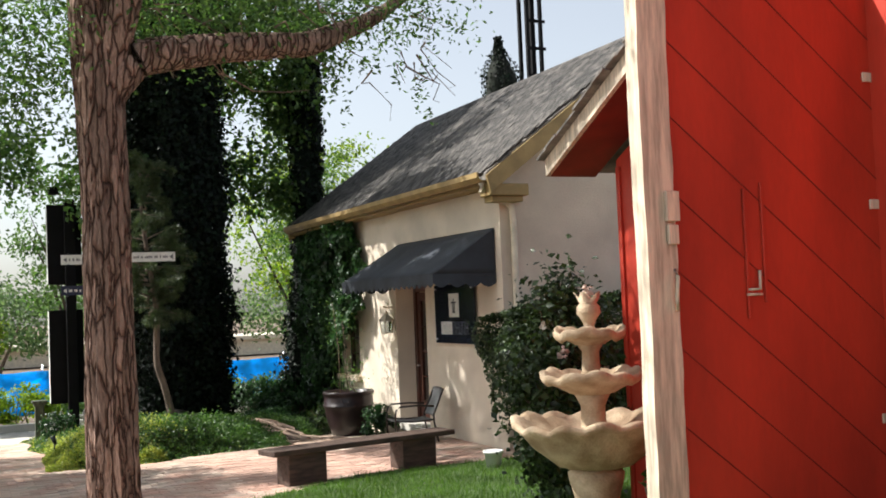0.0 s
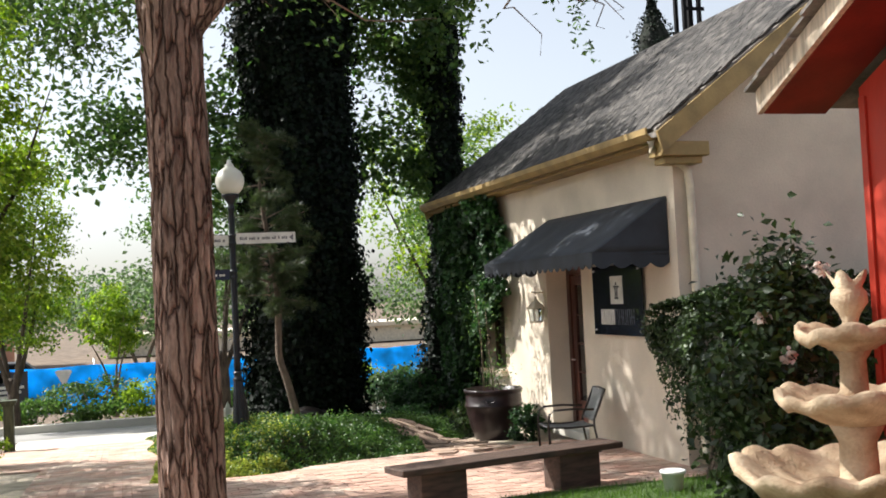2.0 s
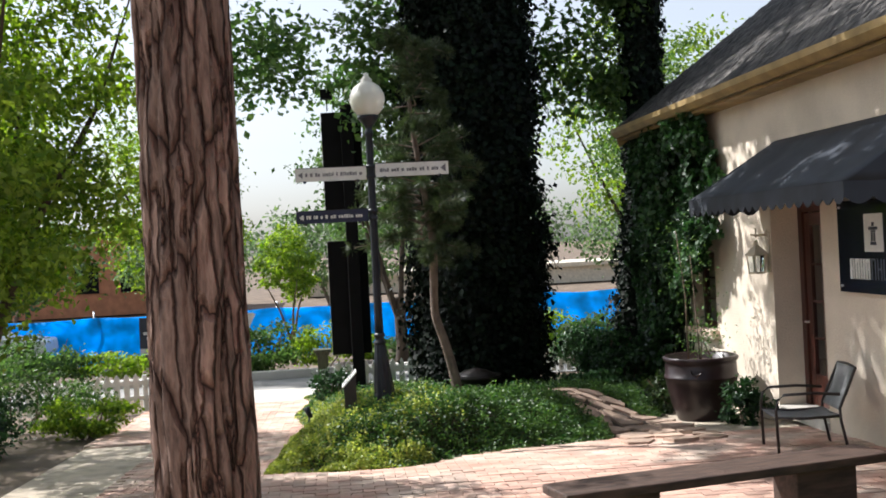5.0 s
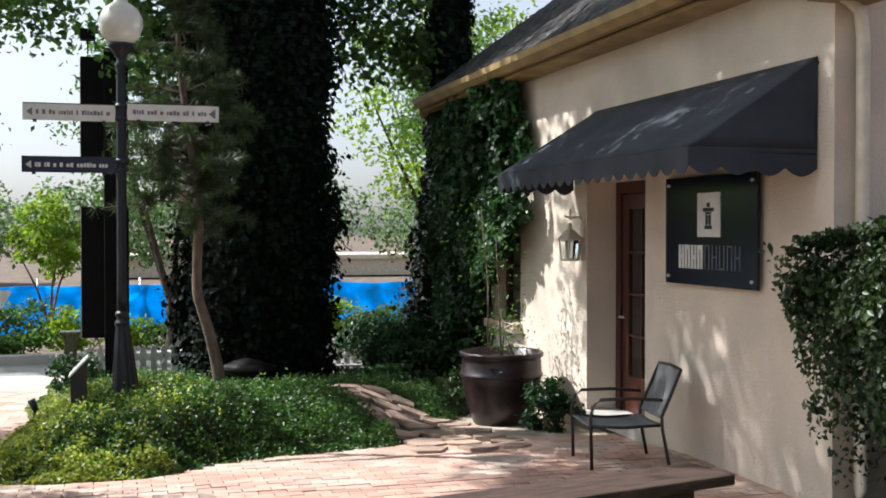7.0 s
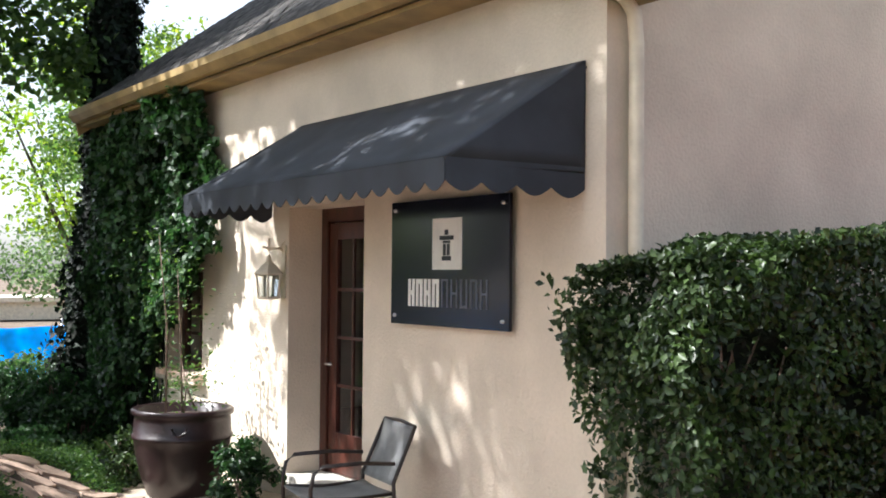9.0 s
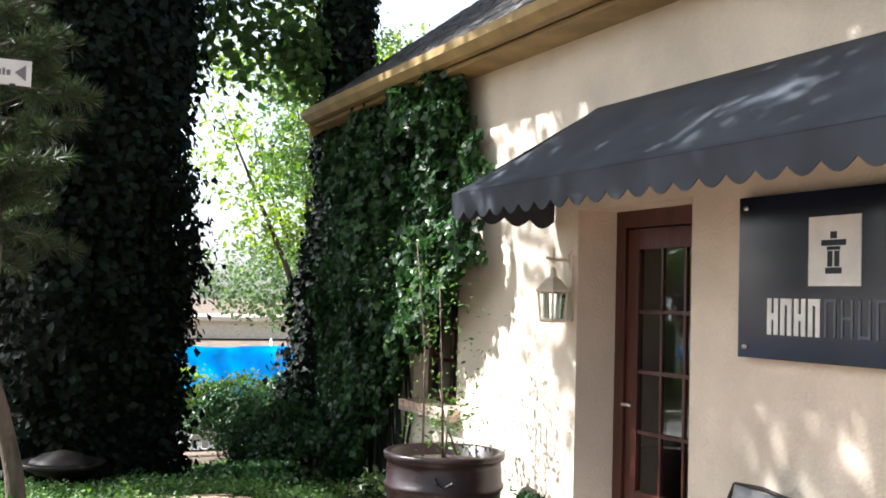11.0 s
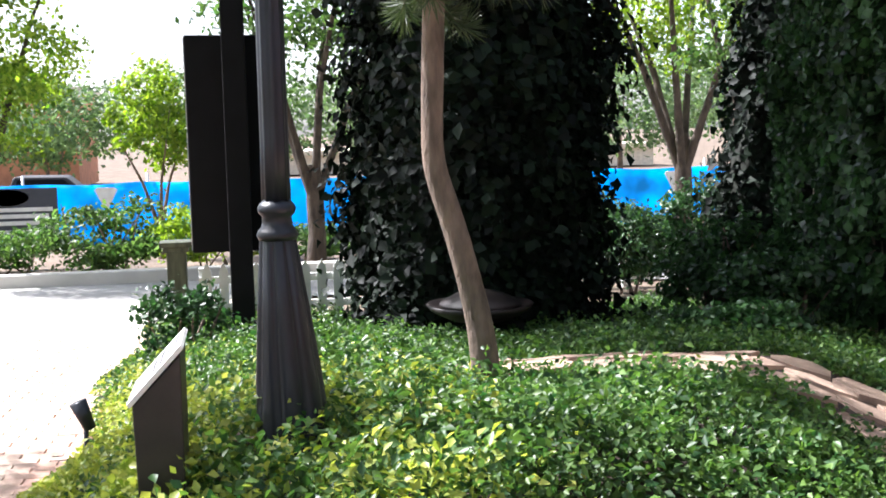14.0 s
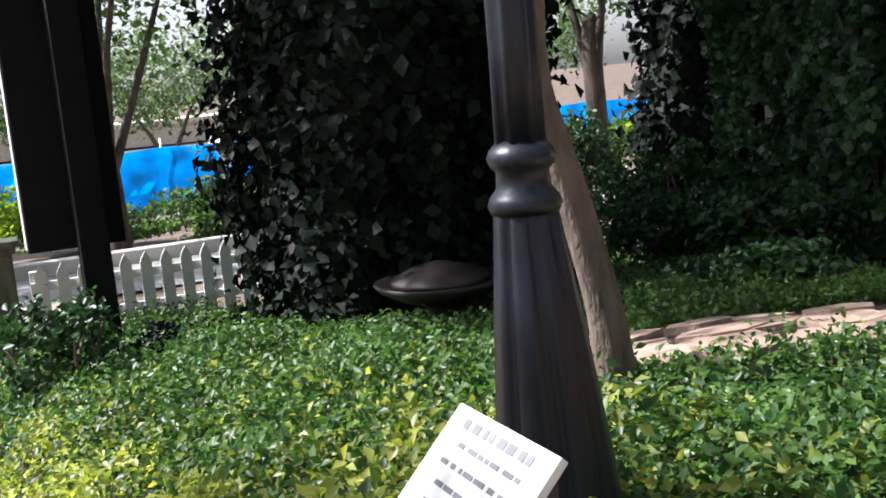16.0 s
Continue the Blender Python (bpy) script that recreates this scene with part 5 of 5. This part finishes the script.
for k, (x, y, rx, h) in enumerate(((6.2, 20.9, 0.5, 0.7), (6.3, 22.3, 0.5, 0.9), (6.7, 25.9, 0.6, 0.95), (7.9, 26.2, 0.6, 1.3))):
    shrub("shrub", "dark green shrub in the cottage garden", x, y, fall(y) + 0.05, rx, rx * 0.8, h, 4200, M_WALLIVY, 0.07, 80 + k)
for k, (x, y, rx, h, m) in enumerate(((6.1, 18.75, 0.45, 0.5, M_HEDGE), (6.45, 16.95, 0.28, 0.5, M_WALLIVY), (1.85, 21.6, 0.4, 0.6, M_WALLIVY), (2.5, 22.0, 0.45, 0.3, M_IVY_SHADE), (5.5, 20.2, 0.45, 0.3, M_WALLIVY))):
    shrub("shrub", "low leafy shrub among the ground cover", x, y, bed_height(x, y) - 0.05, rx, rx * 0.8, h, 1900, m, 0.06, 90 + k)
for k, (x, y, rx, h, m) in enumerate(((-2.6, 21.6, 1.0, 0.9, M_TREE), (-1.6, 20.4, 0.6, 0.55, M_BRIGHT), (-3.6, 20.2, 0.9, 0.7, M_TREE), (-2.6, 18.6, 0.8, 0.8, M_WALLIVY), (-3.9, 18.2, 0.9, 0.9, M_WALLIVY))):
    shrub("shrub", "rounded garden shrub by the picket fence", x, y, fall(y), rx, rx * 0.8, h, 2600, m, 0.07, 100 + k)
for k in range(20):
    x = -14 + k * 1.75
    shrub("roadside_shrub", "green shrub along the blue construction screen", x, 33.2 + 0.6 * math.sin(k * 2.1), fall(33), 1.15, 0.8, 0.95 + 0.35 * math.sin(k * 1.7), 2600, M_TREE if k % 3 else M_BRIGHT, 0.11, 120 + k)

# clipped hedge along the gable
hedge = thing("hedge", "clipped evergreen hedge with bare lower stems along the gable", "hedge", at=(9, 12.25, 0))
hedge.matrix_world = Matrix.Identity(4)
rg = np.random.default_rng(77)
n = 92000
hx, hy, hz = rg.uniform(6.3, 12.5, n), rg.uniform(11.75, 12.72, n), rg.uniform(0.05, 1.98, n)
face = rg.integers(0, 5, n)
hy = np.where(face < 2, 11.72 + np.abs(rg.normal(0, 0.10, n)), hy)
hz = np.where(face == 3, 1.95 - np.abs(rg.normal(0, 0.06, n)), hz)
hx = np.where(face == 4, 6.22 + np.abs(rg.normal(0, 0.22, n)), hx)
sway = np.array([noise.noise((a * 1.4, b * 2, c * 1.8)) for a, b, c in zip(hx, hy, hz)])
ragged = (hx > 6.9) | (np.array([noise.noise((a * 2.6, b * 2.6, c * 2.6 + 3)) for a, b, c in zip(hx, hy, hz)]) > -0.1 - 0.5 * np.clip(hx - 6.3, 0, 1))
keepers = ((hz > 0.55 + 0.6 * np.clip(sway, -0.7, 1)) | (rg.random(n) < 0.13)) & (sway > -0.45) & (hx > 6.25 + 0.3 * np.clip(1.5 - hz, 0, 1.5)) & ragged
roll_off = np.clip(0.55 - (hx - 6.2), 0, 0.55)
big = np.array([noise.noise((a * 0.8, b * 0.9, c * 0.8 + 7)) for a, b, c in zip(hx, hy, hz)])
where = np.stack([hx + big * 0.12 + 0.28 * sway * np.clip(7.2 - hx, 0, 1), hy + sway * 0.16 + big * 0.22 + roll_off * 0.35, hz + sway * 0.10 + (hx - 6) * 0.02 + big * 0.12 - roll_off * 0.25 * (hz > 1.4)], 1)[keepers]
out = np.stack([np.where(face == 4, -1.0, 0), np.where(face < 2, -1.0, 0), np.where(face == 3, 1.0, 0.3)], 1)[keepers]
leaf_mesh("foliage", where, out, 0.05, M_HEDGE, hedge, 0.6, 0.6, rg)
bm = bmesh.new()
for k in range(46):
    x = 6.45 + k * 0.132 + rg.uniform(-0.08, 0.08)
    p = [Vector((x, 12.2 + rg.uniform(-0.15, 0.15), -0.05))]
    for _ in range(5):
        p.append(p[-1] + Vector((rg.uniform(-0.1, 0.1), rg.uniform(-0.09, 0.07), rg.uniform(0.25, 0.38))))
    tube(bm, p, [0.018, 0.015, 0.012, 0.01, 0.008, 0.005], 6)
part("woody_growth", bm, M_BARK2, hedge, "bare grey hedge stems")
# Added dark lumps stand for shade within the hedge and hide the wall.
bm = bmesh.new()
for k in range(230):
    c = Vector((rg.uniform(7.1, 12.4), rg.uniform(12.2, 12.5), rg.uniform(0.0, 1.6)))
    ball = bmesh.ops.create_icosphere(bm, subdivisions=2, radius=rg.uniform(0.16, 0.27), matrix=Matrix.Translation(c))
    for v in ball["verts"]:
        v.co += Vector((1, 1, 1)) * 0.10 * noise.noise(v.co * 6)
part("shade_filler", bm, M_DARKCORE, hedge, "dark lumps added for the shade inside the hedge")

small_pot = thing("flower_pot", "small white flower pot under the hedge", "pot", at=(5.95, 11.75, 0.0))
bm = bmesh.new()
lathe(bm, [(0.08, 0.0), (0.11, 0.2), (0.125, 0.2), (0.125, 0.23), (0.1, 0.23), (0.09, 0.2), (0.0, 0.19)], 0, 0, 24)
part("body", bm, M_WHITE, small_pot, smooth=True)

# ivy on the cottage wall
ivy = thing("wall_ivy", "thick green ivy hanging over the cottage wall", "climbing plant", at=(6.6, 20.5, 0))
ivy.matrix_world = Matrix.Identity(4)
rg = np.random.default_rng(51)
n = 34000
iy, iz = rg.uniform(18.05, 22.2, n), rg.uniform(-0.4, 3.6, n)
bulge = np.array([noise.noise((a * 0.9, b * 0.9, 3.0)) for a, b in zip(iy, iz)])
fine_b = np.array([noise.noise((a * 3.1, b * 3.1, 9.0)) for a, b in zip(iy, iz)])
reach = 0.27 + 0.24 * bulge + 0.2 * fine_b + 0.03 * np.clip(iy - 19.5, 0, 1.2) - 0.2 * np.clip(iy - 20.6, 0, 1)
edge = 18.35 + 0.3 * np.sin(iz * 2.2) + 0.35 * fine_b + np.where(iz < 2.0, (2.0 - iz) * 1.05, 0)
ok = (iy > edge) & (fine_b > -0.42)
where = np.stack([6.84 - np.clip(reach, 0.09, 1) * rg.uniform(0.55, 1.05, n), iy, iz], 1)[ok]
leaf_mesh("foliage", where, np.tile((-1.0, 0, 0.45), (len(where), 1)), 0.095, M_WALLIVY, ivy, 0.6, 0.85, rg)
bm = bmesh.new()
for k in range(40):
    y = 19.9 + rg.uniform(0, 1.7)
    p = [Vector((6.80, y, -0.3))]
    for _ in range(8):
        p.append(p[-1] + Vector((rg.uniform(-0.02, 0.015), rg.uniform(-0.12, 0.12), 0.46)))
    tube(bm, [Vector((min(max(q.x, 6.66), 6.82), q.y, q.z)) for q in p], 0.014, 5)
# Ivy stems take the same colour, shade included.
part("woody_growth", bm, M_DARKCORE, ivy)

# ---- blue construction screen ----
screen = thing("construction_screen", "blue cloth screen sagging along a construction fence", "fence", at=(0, 42, -1.4))
screen.matrix_world = Matrix.Identity(4)
bm = bmesh.new()
n = 260
cols = []
for i in range(n + 1):
    x = -30 + 66 * i / n
    sag = 0.05 * abs(math.sin(x * math.pi / 3.0)) + 0.03 * noise.noise((x * 1.1, 0, 0))
    cols.append([bm.verts.new((x, 42 + 0.08 * noise.noise((x * 2.0, j * 0.8, 0)) + 0.05 * math.sin(x * 3 + j), -1.4 + (1.58 - sag) * j / 6)) for j in range(7)])
for a, b in zip(cols, cols[1:]):
    for j in range(6):
        bm.faces.new((a[j], b[j], b[j + 1], a[j + 1]))
ob = part("cloth", bm, M_TARP, screen, "bright blue mesh cloth", smooth=True)
ob.modifiers.new("thick", "SOLIDIFY").thickness = 0.01
for k in range(23):
    bm = bmesh.new()
    tube(bm, [(-30 + k * 3, 42.12, -1.6), (-30 + k * 3, 42.12, 0.38)], 0.03, 8)
    part("fence_pole", bm, M_STEEL, screen, smooth=True)
for x in (-1.0, 7.5, 14.0, -9.0):
    bm = bmesh.new()
    prism(bm, [(x - 0.28, 0.0), (x, -0.55), (x + 0.28, 0.0), (x + 0.2, 0.06), (x - 0.2, 0.06)], "y", 41.84, 41.86)
    part("emblem", bm, M_SIGNWHITE, screen, "pale printed emblem")
banner = box_part("banner", (-4.5, -2.15, 41.76, 41.79, -1.1, 0.1), M_BANNER, screen, "dark banner on the blue screen", 0)
bm = bmesh.new()
lathe(bm, [(0.0, 0), (0.5, 0)], 0, 0, 32)
bmesh.ops.scale(bm, vec=(1, 0.4, 1), verts=bm.verts)
bmesh.ops.rotate(bm, cent=(0, 0, 0), matrix=Matrix.Rotation(radians(90), 3, "X"), verts=bm.verts)
bmesh.ops.translate(bm, vec=(-3.32, 41.74, -0.12), verts=bm.verts)
part("emblem", bm, M_SIGNWHITE, banner, "white oval emblem")
for z, w in ((-0.42, 2.1), (-0.58, 1.9), (-0.75, 1.5)):
    box_part("text_bar", (-3.32 - w / 2, -3.32 + w / 2, 41.74, 41.758, z - 0.05, z + 0.05), M_SIGNWHITE, banner, "", 0)
box_part("panel", (-4.5, -2.15, 41.735, 41.758, -1.1, -0.92), M_SIGNWHITE, banner, "", 0)

# ---- parked pickup ----
def pickup(x, y, turn, label, paint):
    t = thing("pickup_truck", label, "car", "parked cars")
    t.matrix_basis = pose(x, y, fall(y), 0, 0, turn)
    bm = bmesh.new()
    prism(bm, [(-2.6, 0.45), (2.5, 0.45), (2.6, 0.6), (2.55, 0.95), (1.3, 1.08), (0.65, 1.65), (-0.75, 1.68), (-0.95, 1.1), (-2.6, 1.08)], "y", -0.92, 0.92)
    body = part("body", bm, paint, t, "", bevel=0.06)
    for s in (-0.93, 0.925):
        bm = bmesh.new()
        prism(bm, [(1.05, 1.12), (0.58, 1.58), (-0.65, 1.6), (-0.75, 1.12)], "y", s, s + 0.006)
        part("window", bm, M_BLACK, t)
    for wx in (-1.65, 1.6):
        for s in (-0.94, 0.74):
            bm = bmesh.new()
            tube(bm, [(wx, s, 0.38), (wx, s + 0.22, 0.38)], 0.38, 24)
            wheel = part("wheel", bm, M_RUBBER, t, "", bevel=0.03)
            bm = bmesh.new()
            tube(bm, [(wx, s - 0.004 if s < 0 else s + 0.2, 0.38), (wx, s + 0.02 if s < 0 else s + 0.225, 0.38)], 0.22, 16)
            part("rim", bm, M_STEEL, wheel)
    return t


pickup(-9.5, 40.2, 2, "white pickup truck parked before the blue screen", M_CAR)
pickup(-12.0, 48.0, 5, "white pickup truck parked behind the blue screen", M_CAR)
pickup(9.2, 46.5, 8, "white pickup truck parked behind the blue screen", M_CAR)
pickup(-3.2, 46.5, 4, "dark parked truck behind the blue screen", M_BROWNMETAL)

# ---- far buildings and tower ----
far = thing("far_building", "long low terracotta building beyond the parking area", "building", at=(-18, 75, -1.4))
far.matrix_world = Matrix.Identity(4)
box_part("wall", (-26, -6, 74, 82, -1.4, 3.6), M_TERRA, far)
box_part("roof", (-26.4, -5.6, 73.6, 82.4, 3.6, 3.9), M_CREAM, far)
for k in range(7):
    w = box_part("window", (-24.6 + k * 2.7, -23.2 + k * 2.7, 73.93, 74.02, 0.0, 1.9), M_BLACK, far, "", 0)
far2 = thing("far_building", "pale low building beyond the trees", "building", at=(12, 84, -1.4))
far2.matrix_world = Matrix.Identity(4)
box_part("wall", (0, 30, 84, 92, -1.4, -0.2), M_CREAM, far2)
box_part("roof", (-0.4, 30.4, 83.6, 92.4, -0.2, 0.1), M_CREAM, far2)
tower = thing("tower", "dark open metal tower behind the cottage", "tower", at=(18.2, 34, -1))
tower.matrix_world = Matrix.Identity(4)
for dx, dy in ((0, 0), (0.55, 0), (0, 0.55), (0.55, 0.55)):
    box_part("leg", (19.1 + dx, 19.22 + dx, 34 + dy, 34.12 + dy, -1, 15), M_BLACK, tower, "", 0)
for k in range(14):
    box_part("brace", (19.1, 19.87, 33.98, 34.0, 1 + k, 1.12 + k), M_BLACK, tower, "", 0)
box_part("core", (19.4, 19.55, 34.2, 34.4, -1, 14.6), M_BLACK, tower, "", 0)

# ---- ground cover and grass ----
rg = np.random.default_rng(91)
n = 270000
gx, gy = rg.uniform(1.0, 6.7, n), 15.3 + 9.2 * rg.random(n) ** 1.5
e = np.array([bed_edge(a, b) for a, b in zip(gx, gy)])
ok = (e > -0.12) & np.array([off_path(a, b) > 0.52 for a, b in zip(gx, gy)])
gx, gy, e = gx[ok], gy[ok], e[ok]
hump = np.array([noise.noise((a * 2.1, b * 2.1, 1.0)) + 0.7 * noise.noise((a * 6.5, b * 6.5, 4.0)) for a, b in zip(gx, gy)])
gz = np.array([bed_height(a, b) for a, b in zip(gx, gy)]) - 0.03 + rg.random(len(gx)) ** 0.7 * (0.13 + 0.14 * np.clip(hump, -0.6, 1)) * (1 - 0.55 * np.clip((gy - 16.9) / 0.9, 0, 1) * (gx > 3.2)) * np.clip((e + 0.2) * 3, 0.2, 1) * 1.2
gz += 0.05 * np.clip(rg.normal(0, 1, len(gz)), 0, 2) * np.clip(e * 3, 0, 1)
# Leaves that get the painted sun colour, thinning out to the right and back.
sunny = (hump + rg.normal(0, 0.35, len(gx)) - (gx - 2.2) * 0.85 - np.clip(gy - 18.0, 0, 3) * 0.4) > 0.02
for some, m, words in ((~sunny, M_BED, "dense green leafy ground cover filling the bed"), (sunny, M_BEDYELLOW, "leafy ground cover coloured yellow-green for sunlight")):
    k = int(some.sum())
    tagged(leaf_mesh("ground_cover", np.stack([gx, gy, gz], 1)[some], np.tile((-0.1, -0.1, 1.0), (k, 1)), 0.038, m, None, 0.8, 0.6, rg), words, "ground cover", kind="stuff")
n = 60000
gx, gy = rg.uniform(2.4, 7.5, n), rg.uniform(4.5, 12.45, n)
ok = np.array([LAWN(a, b) for a, b in zip(gx, gy)])
gx, gy = gx[ok], gy[ok]
ht = rg.uniform(0.03, 0.075, len(gx))
lean = rg.normal(0, 0.018, (len(gx), 2))
gz = np.array([fall(b) for b in gy]) + 0.012
b0 = np.stack([gx, gy, gz], 1)
a = rg.uniform(0, math.tau, len(gx))
wv = np.stack([np.cos(a), np.sin(a), np.zeros(len(gx))], 1) * 0.004
v = np.stack([b0 - wv, b0 + wv, b0 + np.stack([lean[:, 0], lean[:, 1], ht], 1)], 1)
me = bpy.data.meshes.new("grass")
me.from_pydata(v.reshape(-1, 3).tolist(), [], (np.arange(len(gx))[:, None] * 3 + np.arange(3)).tolist())
me.materials.append(M_GRASS)
tagged(new("grass", me), "short sunlit lawn grass", "grass", kind="stuff")

# ---- flagstones ----
flags = tagged(new("stone_path"), "irregular sandstone path curving through the bed", "path", kind="structure")
rg2 = random.Random(17)
line = STONES
for i, (x, y) in enumerate(line):
    j = min(i + 1, len(line) - 1)
    dx, dy = line[j][0] - line[max(i - 1, 0)][0], line[j][1] - line[max(i - 1, 0)][1]
    q = math.hypot(dx, dy)
    for s in (-0.36, 0.0, 0.36):
        for half in (0.0, 0.36):
            cx = x - dy / q * s + dx / q * half + rg2.uniform(-0.05, 0.05)
            cy = y + dx / q * s + dy / q * half + rg2.uniform(-0.05, 0.05)
            bm = bmesh.new()
            k = rg2.randint(5, 7)
            ph = rg2.uniform(0, 6)
            pts = [(cx + rg2.uniform(0.14, 0.215) * math.cos(ph + m * math.tau / k), cy + rg2.uniform(0.12, 0.19) * math.sin(ph + m * math.tau / k)) for m in range(k)]
            lift = rg2.uniform(0.0, 0.018)
            prism(bm, pts, "z", -0.05, 0.02)
            for v in bm.verts:
                v.co.z += bed_height(v.co.x, v.co.y) + lift
            part("flagstone", bm, M_FLAG, flags)

# ---- roof shingles ----
rg3 = random.Random(23)
up = Vector((RX - EAVE_X, 0, RIDGE_Z - EAVE_Z)).normalized()
nrm = Vector((-up.z, 0, up.x))
bm = bmesh.new()
count = 0
shapes = []
for w in (0.12, 0.16, 0.2):
    b2 = bmesh.new()
    bx(b2, -0.03, 0.19, 0, w, 0.0, 0.024)
    bmesh.ops.recalc_face_normals(b2, faces=b2.faces)
    me = bpy.data.meshes.new("shingle")
    b2.to_mesh(me)
    b2.free()
    me.materials.append(M_SHINGLE)
    shapes.append((w, me))
rot = Matrix((up, (0, 1, 0), nrm)).transposed().to_4x4()
for row in range(int(L / 0.135)):
    y = 12.70 + rg3.uniform(0, 0.1)
    while y < ROOF_END - 0.1:
        w, me = rg3.choice(shapes)
        o = Vector((EAVE_X, y, EAVE_Z)) + up * (row * 0.135 + rg3.uniform(-0.03, 0.012)) + nrm * (0.004 + rg3.uniform(0, 0.006))
        m = Matrix.Translation(o) @ rot @ Matrix.Rotation(-0.085, 4, "Y")
        if y < 16.2 and row < 14 and count < 300:
            s = new("shingle", me)
            s.parent = roof
            s.matrix_basis = m
            count += 1
        else:
            bx(bm, -0.03, 0.19, 0, w - 0.006, 0.0, 0.024, m)
        y += w + 0.004
tagged(part("shingle_field", bm, M_SHINGLE, roof), kind="stuff")

# ---- paving bricks ----
paving = tagged(new("brick_paving"), "worn red brick paving of the patio and walk", "paving", kind="structure")
b2 = bmesh.new()
bx(b2, 0.004, 0.200, 0.004, 0.096, -0.03, 0.022)
bmesh.ops.recalc_face_normals(b2, faces=b2.faces)
brick_me = bpy.data.meshes.new("brick")
b2.to_mesh(brick_me)
b2.free()
brick_me.materials.append(M_BRICK)
bm = bmesh.new()
count = 0
y = 9.0
j = 0
while y < 24.0:
    x = -1.2 - (j % 2) * 0.102
    z = fall(y + 0.05) - 0.018
    while x < 6.8:
        inside = (bed_edge(x + 0.1, y + 0.05) < 0.0) and not LAWN(x + 0.1, y + 0.05) and (x < 1.5 or 11.0 < y < 18.0) and not (x > 4.7 and y > 16.2)
        if x < -0.3 and y < 19:
            inside = False
        if inside:
            lift = rg3.uniform(-0.004, 0.004)
            if count < 300 and 12.4 < y < 14.6 and 3.0 < x < 5.8:
                s = new("brick", brick_me)
                s.parent = paving
                s.location = (x, y, z + lift)
                count += 1
            else:
                bx(bm, x + 0.004, x + 0.200, y + 0.004, y + 0.096, z - 0.03 + lift, z + 0.022 + lift)
        x += 0.204
    y += 0.1
    j += 1
tagged(part("brick_field", bm, M_BRICK, paving), kind="stuff")
